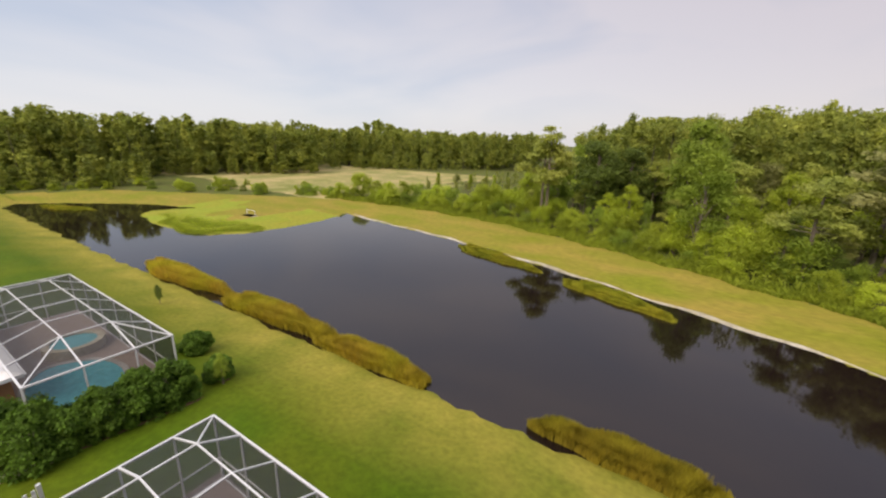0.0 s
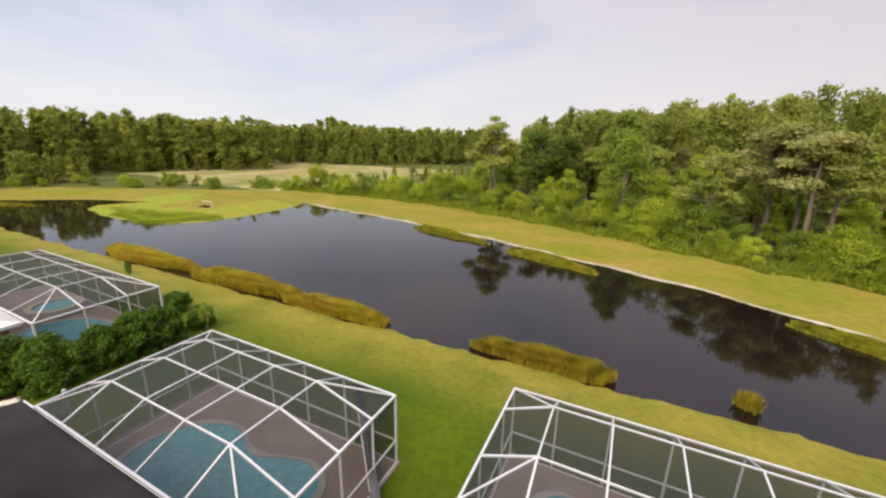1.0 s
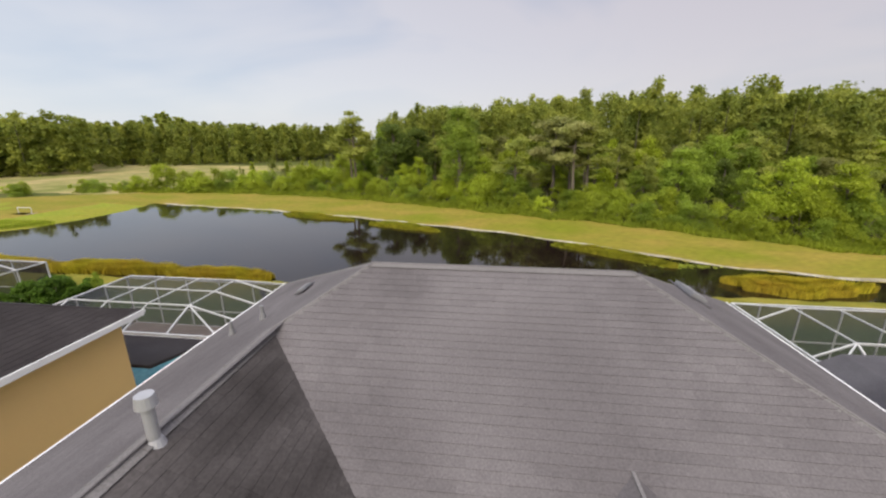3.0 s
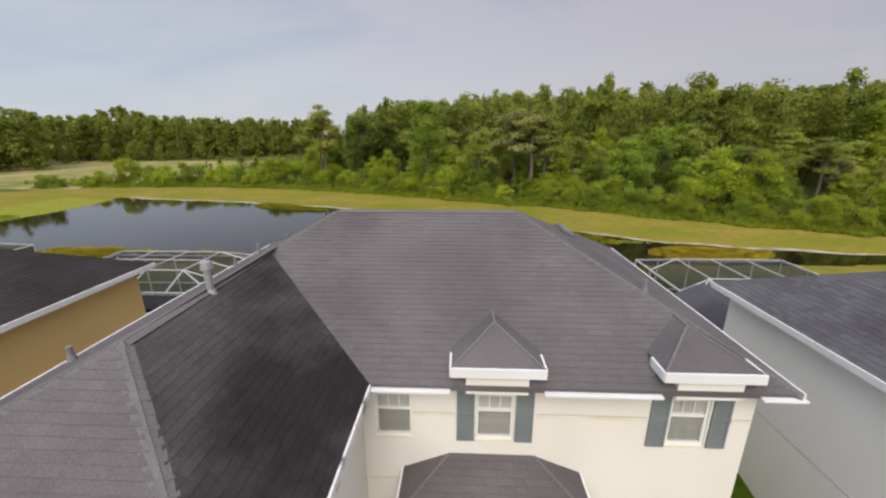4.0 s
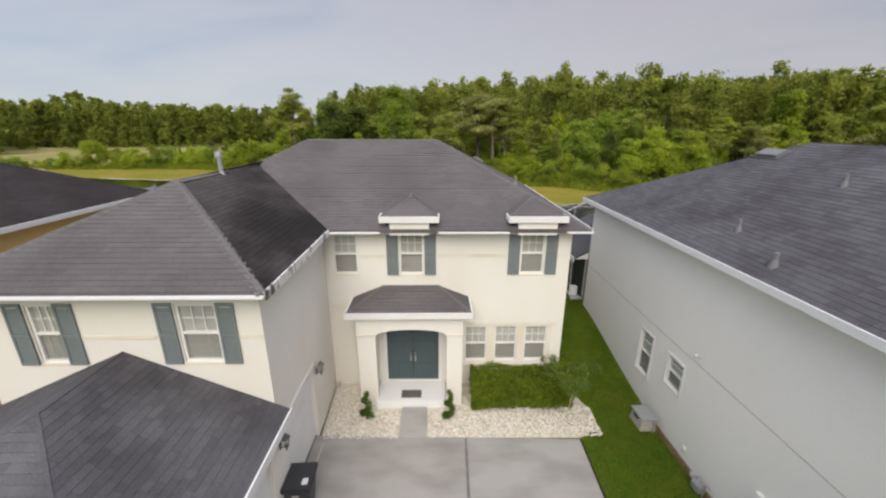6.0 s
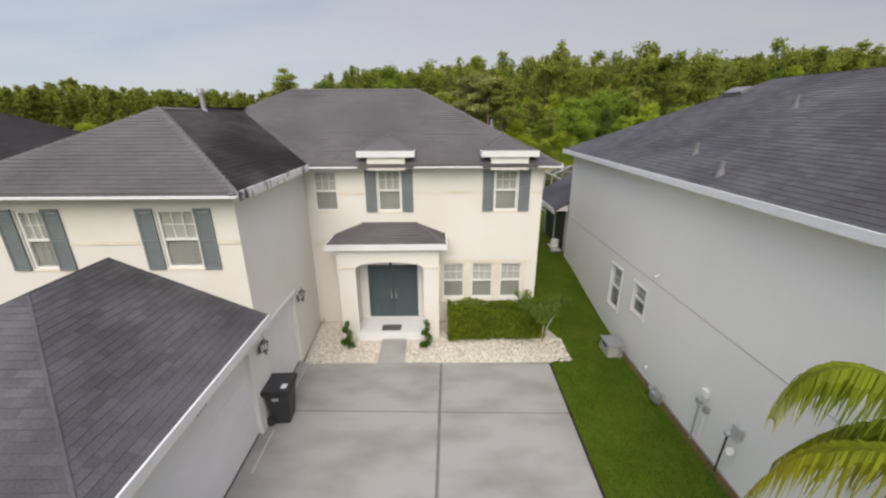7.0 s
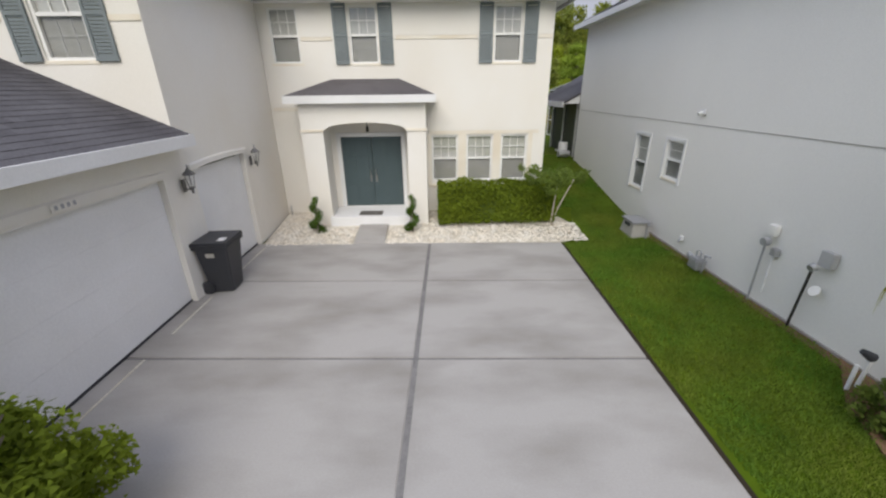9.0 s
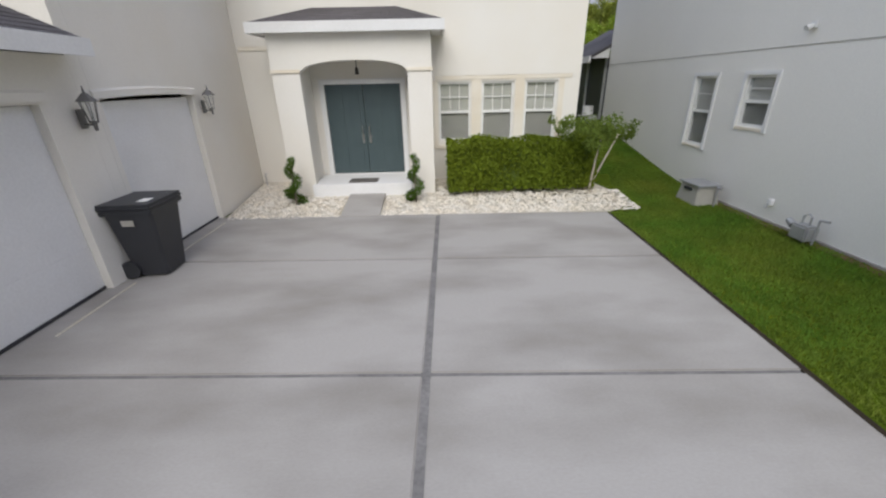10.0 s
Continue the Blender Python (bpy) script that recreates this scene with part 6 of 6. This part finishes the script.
# ---- roof vents ----
def on_plane(x, y, side="front"):
    return {"front": EAVE + SLOPE * (y + 10.54), "right": EAVE + SLOPE * (14.65 - x), "back": EAVE + SLOPE * (-0.68 - y), "left": EAVE + SLOPE * (x + 0.58), "wing": EAVE + SLOPE * (6.28 - x)}[side]


flue = thing("roof_flue", "grey metal flue with a round cap on the roof", "flue", (2.95, -9.95, 7.95))
part("pipe", rod(bmesh.new(), (0, 0, -0.1), (0, 0, 0.55), 0.07, sides=14), M_GALV, flue)
part("cap", rod(bmesh.new(), (0, 0, 0.53), (0, 0, 0.68), 0.12, 0.10, 16), M_GALV, flue)
part("flashing", rod(bmesh.new(), (0, 0, -0.12), (0, 0, 0.08), 0.16, 0.08, 14), M_GALV, flue)
for x, y, z, r in ((3.4, -2.3, on_plane(0, -2.3, "back"), 0.06), (1.75, -5.8, on_plane(1.75, 0, "left"), 0.05), (1.0, -5.9, on_plane(1.0, 0, "left"), 0.05), (0.63, -10.9, on_plane(0.63, 0, "left"), 0.06), (12.6, -8.1, on_plane(12.6, 0, "right"), 0.06),
                   (17.07, -14.5, 6.51, 0.06), (17.64, -12.63, 6.8, 0.05), (19.94, -12.77, 8.0, 0.05)):
    v = thing("vent_pipe", "short grey plumbing vent standing on the roof", "vent", (x, y, z), group="roof vents")
    part("pipe", rod(bmesh.new(), (0, 0, -0.1), (0, 0, 0.30), r * 0.85, sides=10), M_HATCH, v)
    part("flashing", rod(bmesh.new(), (0, 0, -0.06), (0, 0, 0.12), r * 1.8, r * 1.1, 10), M_HATCH, v)


def box_vent(x, y, z, tilt_x, tilt_y, label, size=1.0):
    v = thing("box_vent", label, "vent", (x, y, z), group="roof vents")
    v.rotation_euler = (tilt_x, tilt_y, 0)
    v.scale = (size, 1.45 * size, size)
    bm = bmesh.new()
    box(bm, -0.2, 0.2, -0.3, 0.3, 0.02, 0.12, bevel=0.02)
    part("hood", bm, M_HATCH, v)
    part("flange", boxed(-0.28, 0.28, -0.38, 0.38, 0.0, 0.025), M_DARK_SHINGLE, v)


box_vent(2.2, -4.6, on_plane(2.2, 0, "left") + 0.02, 0, -0.483, "low grey hooded vent on the side slope", 0.55)
box_vent(11.6, -4.2, on_plane(11.6, 0, "right") + 0.02, 0, 0.483, "low grey hooded vent on the side slope")
box_vent(20.96, -9.22, 8.53, 0, -0.48, "dark hooded vent on the charcoal roof")


# ---- garden by the far cage ----
def big_hedge(x, y, r, tall, seed):
    round_bush(x, y, 0.93, r, tall, 12000, 0.08, M_SHRUB, "large dark green shrub by the screen cage", seed)


for i, (x, y, r, h) in enumerate(((-20.6, 2.4, 1.25, 2.0), (-20.4, 3.7, 1.35, 2.3), (-20.3, 5.0, 1.35, 2.5), (-20.2, 6.3, 1.3, 2.4), (-22.2, 0.3, 1.9, 2.5), (-24.4, -0.6, 1.9, 2.4), (-20.9, 1.5, 1.9, 2.4), (-20.4, 8.6, 0.9, 1.3), (-24.6, 9.4, 1.1, 1.0))):
    big_hedge(x, y, r, h, 30 + i)
tagged(part("mulch_bed", poly([(-25.5, -3, 1.0), (-20.6, -2.5, 1.0), (-20.0, 1.6, 1.0), (-19.2, 6.9, 1.0), (-19.9, 8.9, 0.9), (-21.2, 8.6, 0.9), (-21.3, 1.6, 1.0), (-25.5, 1.5, 1.0)], 0.1), M_MULCH), "brown mulch bed round the shrubs", "mulch bed", kind="structure")
for i, (x, y, h) in enumerate(((-19.6, 8.4, 1.9), (-20.1, 3.6, 1.7), (-35, 11.6, 1.6))):
    t = plant("broad", i, x, y, h, 0.7, i, 0.9 if i < 2 else 0.5, "thin young tree with sparse grey-green leaves")
rr = random.Random(14)
for i in range(16):
    k = i / 15
    x, y = -20.6 + 0.5 * k + rr.uniform(-0.15, 0.15), -0.9 + 2.7 * k + rr.uniform(-0.12, 0.12)
    bm = bmesh.new()
    bmesh.ops.create_icosphere(bm, subdivisions=2, radius=rr.uniform(0.13, 0.22))
    for q in bm.verts:
        q.co *= 1 + 0.25 * noise.noise(q.co * 6 + Vector((i, 0, 0)))
        q.co.z *= 0.7
    s = part("rock", bm, M_STONE)
    s.location = (x, y, 1.03)
    tagged(s, "pale rounded edging stone beside the mulch bed", "rock", group="edging stones")


def picket_fence():
    f = thing("picket_fence", "short white picket fence beside the cage", "fence", (-17.35, -2.8, 0.93))
    for z in (0.3, 0.8):
        part("rail", boxed(0.03, 0.07, 0, 3.7, z, z + 0.08), M_WHITE_ALU, f)
    for i in range(19):
        y = i * 0.2
        bm = boxed(-0.02, 0.028, y, y + 0.1, 0.05, 1.05)
        part("picket", bm, M_WHITE_ALU, f)
    for y in (-0.1, 3.8):
        part("post", boxed(-0.06, 0.06, y - 0.06, y + 0.06, 0, 1.2, bevel=0.01), M_WHITE_ALU, f)


picket_fence()


def lounger(x, y, turn):
    l = thing("sun_lounger", "white-framed strap sun lounger on the pool deck", "lounger", (x, y, 1.04), group="poolside loungers")
    l.rotation_euler = (0, 0, turn)
    bm = bmesh.new()
    for s in (-0.3, 0.3):
        beam(bm, (s, -0.9, 0.35), (s, 0.35, 0.35), 0.04, 0.04)
        beam(bm, (s, 0.35, 0.35), (s, 0.95, 0.85), 0.04, 0.04)
    part("frame", bm, M_WHITE_ALU, l)
    for s in (-0.3, 0.3):
        for y0 in (-0.75, 0.25):
            part("leg", rod(bmesh.new(), (s, y0, 0), (s, y0, 0.35), 0.02), M_WHITE_ALU, l)
    for i in range(12):
        k = i / 11
        q = (-0.85 + 1.2 * k / 0.66, 0.37) if k < 0.66 else (0.35 + 0.6 * (k - 0.66) / 0.34, 0.37 + 0.5 * (k - 0.66) / 0.34)
        part("strap", boxed(-0.29, 0.29, q[0] - 0.03, q[0] + 0.03, q[1], q[1] + 0.012), M_UNIT, l)


lounger(8.3, 6.9, 1.1)
lounger(8.9, 6.3, 1.3)


def spa():
    s = thing("raised_spa", "raised stone spa ring beside the pool", "spa", (-30.2, 5.2, 1.03))
    bm = bmesh.new()
    n = 28
    rings = []
    for r, z in ((1.45, 0.0), (1.45, 0.55), (1.1, 0.55), (1.1, 0.3)):
        rings.append([bm.verts.new((r * math.cos(2 * math.pi * k / n), r * math.sin(2 * math.pi * k / n), z)) for k in range(n)])
    for p, q in zip(rings, rings[1:]):
        for k in range(n):
            bm.faces.new([p[k], p[(k + 1) % n], q[(k + 1) % n], q[k]])
    part("ring", bm, M_EDGE, s)
    part("water", poly([(1.1 * math.cos(2 * math.pi * k / n), 1.1 * math.sin(2 * math.pi * k / n), 0.45) for k in range(n)], 0.02), M_POOL, s)


spa()


def outfall():
    """The pale drain structure on the far bank."""
    o = thing("drain_outfall", "pale concrete drain outfall with a pipe rail on the bank", "outfall", (-65.0, 37.6, 0.1))
    part("slab", boxed(-1.6, 1.6, -0.8, 0.8, 0.0, 0.3, bevel=0.03), M_EDGE, o)
    bm = bmesh.new()
    for x in (-1.2, 1.2):
        rod(bm, (x, 0.3, 0.3), (x, 0.3, 1.2), 0.05)
    rod(bm, (-1.2, 0.3, 1.2), (1.2, 0.3, 1.2), 0.05)
    part("rail", bm, M_WHITE_ALU, o)
    part("apron", boxed(1.7, 3.6, -0.4, 0.2, 0.0, 0.15, bevel=0.02), M_EDGE, o)


outfall()


def lily_pads():
    bm = bmesh.new()
    rnd = random.Random(8)
    for i in range(160):
        x, y = rnd.gauss(25.6, 1.4), rnd.gauss(23.6, 0.3)
        r = rnd.uniform(0.10, 0.2)
        bm.faces.new([bm.verts.new((x + r * math.cos(a), y + r * math.sin(a), -0.092 + 0.002 * (i % 3))) for a in (k * 0.785 for k in range(8))])
    tagged(part("lily_pads", bm, M_LEAF_LIGHT), "floating lily pads near the far bank", "water plants", kind="stuff")


lily_pads()


def stone_chips():
    """Crushed white stone over the bed before the house."""
    rnd = random.Random(31)
    verts, faces = [], []
    for i in range(9000):
        x, y = rnd.uniform(6.05, 15.0), rnd.uniform(-12.5, -10.15)
        if 8.45 < x < 9.4 or (7.05 < x < 10.6 and y > -11.2) or (x > 14.3 and y > -11.2 - (x - 14.3) * 0.2):
            continue
        k = min(1, max(0, (y + 12.5) / 2.5))
        z = -0.02 + 0.25 * k + 0.01
        r = rnd.uniform(0.02, 0.05)
        a = rnd.uniform(0, 6.28)
        base = len(verts)
        for q in range(4):
            b = a + q * 1.57 + rnd.uniform(-0.4, 0.4)
            verts.append((x + r * math.cos(b), y + r * math.sin(b), z))
        verts.append((x + rnd.uniform(-0.3, 0.3) * r, y, z + r * rnd.uniform(0.4, 0.8)))
        faces += [(base + q, base + (q + 1) % 4, base + 4) for q in range(4)]
    me = mesh_of("stone_chips", verts, faces, M_STONE)
    tagged(new("stone_chips", me), "loose crushed white stones covering the front bed", "stones", kind="stuff")


stone_chips()


# ---- shingles, laid last ----
def lay_shingles():
    rnd = random.Random(12)
    tabs = 0
    for slope, pts, material, singles, course in SHINGLES:
        P = [Vector(p) for p in pts]
        o = P[0]
        u = (P[1] - P[0]).normalized()
        n = (P[1] - P[0]).cross(P[2] - P[0]).normalized()
        if n.z < 0:
            n = -n
        v = n.cross(u)
        if v.z < 0:
            v = -v
        flat = [((p - o).dot(u), (p - o).dot(v)) for p in P]
        top = max(f[1] for f in flat)

        def span(h):
            xs = []
            for (au, av), (bu, bv) in zip(flat, flat[1:] + flat[:1]):
                if (av - h) * (bv - h) <= 0 and abs(bv - av) > 1e-6:
                    xs.append(au + (bu - au) * (h - av) / (bv - av))
                elif abs(bv - av) <= 1e-6 and abs(av - h) < 1e-6:
                    xs += [au, bu]
            return (min(xs), max(xs)) if xs else None

        verts, faces = [], []
        k = max(1, int(round(top / course)))
        step = top / k
        for i in range(k):
            lo, hi = i * step, min((i + 1) * step + 0.03, top - 0.001)
            a, b = span(lo + 1e-4), span(hi)
            if not a or not b:
                continue
            at = min(a[0], b[0]) - rnd.uniform(0, 0.3)
            while at < max(a[1], b[1]):
                w = rnd.choice((0.17, 0.25, 0.33, 0.42))
                quad = []
                for h, s, side in ((lo, a, at), (lo, a, at + w - 0.001), (hi, b, at + w - 0.001), (hi, b, at)):
                    quad.append((min(max(side, s[0]), s[1]), h))
                at += w
                if quad[1][0] - quad[0][0] < 0.02 and quad[2][0] - quad[3][0] < 0.02:
                    continue
                butt = 0.012 + rnd.uniform(0, 0.003)
                corner = [o + u * q[0] + v * q[1] + n * z for q, z in zip(quad, (butt, butt, 0.006, 0.006))]
                under = [c - n * butt for c in corner[:2]]
                mine = corner + under
                f = [(0, 1, 2, 3), (4, 5, 1, 0), (4, 0, 3), (5, 2, 1)]
                mid = (corner[0] + corner[2]) / 2
                if singles and tabs < 290 and singles(mid.x, mid.y):
                    me = mesh_of("shingle", mine, f, [material, M_BUTT_SHADE])
                    me.polygons[1].material_index = 1
                    new("shingle", me).parent = slope
                    tabs += 1
                else:
                    base = len(verts)
                    verts += mine
                    faces += [tuple(base + q for q in g) for g in f]
        me = mesh_of("shingle_course", verts, faces, [material, M_BUTT_SHADE])
        me.polygons.foreach_set("material_index", [1 if i % 4 == 1 else 0 for i in range(len(faces))])
        c = new("shingle_course", me)
        c.parent = slope
        c["kind"] = "stuff"


lay_shingles()
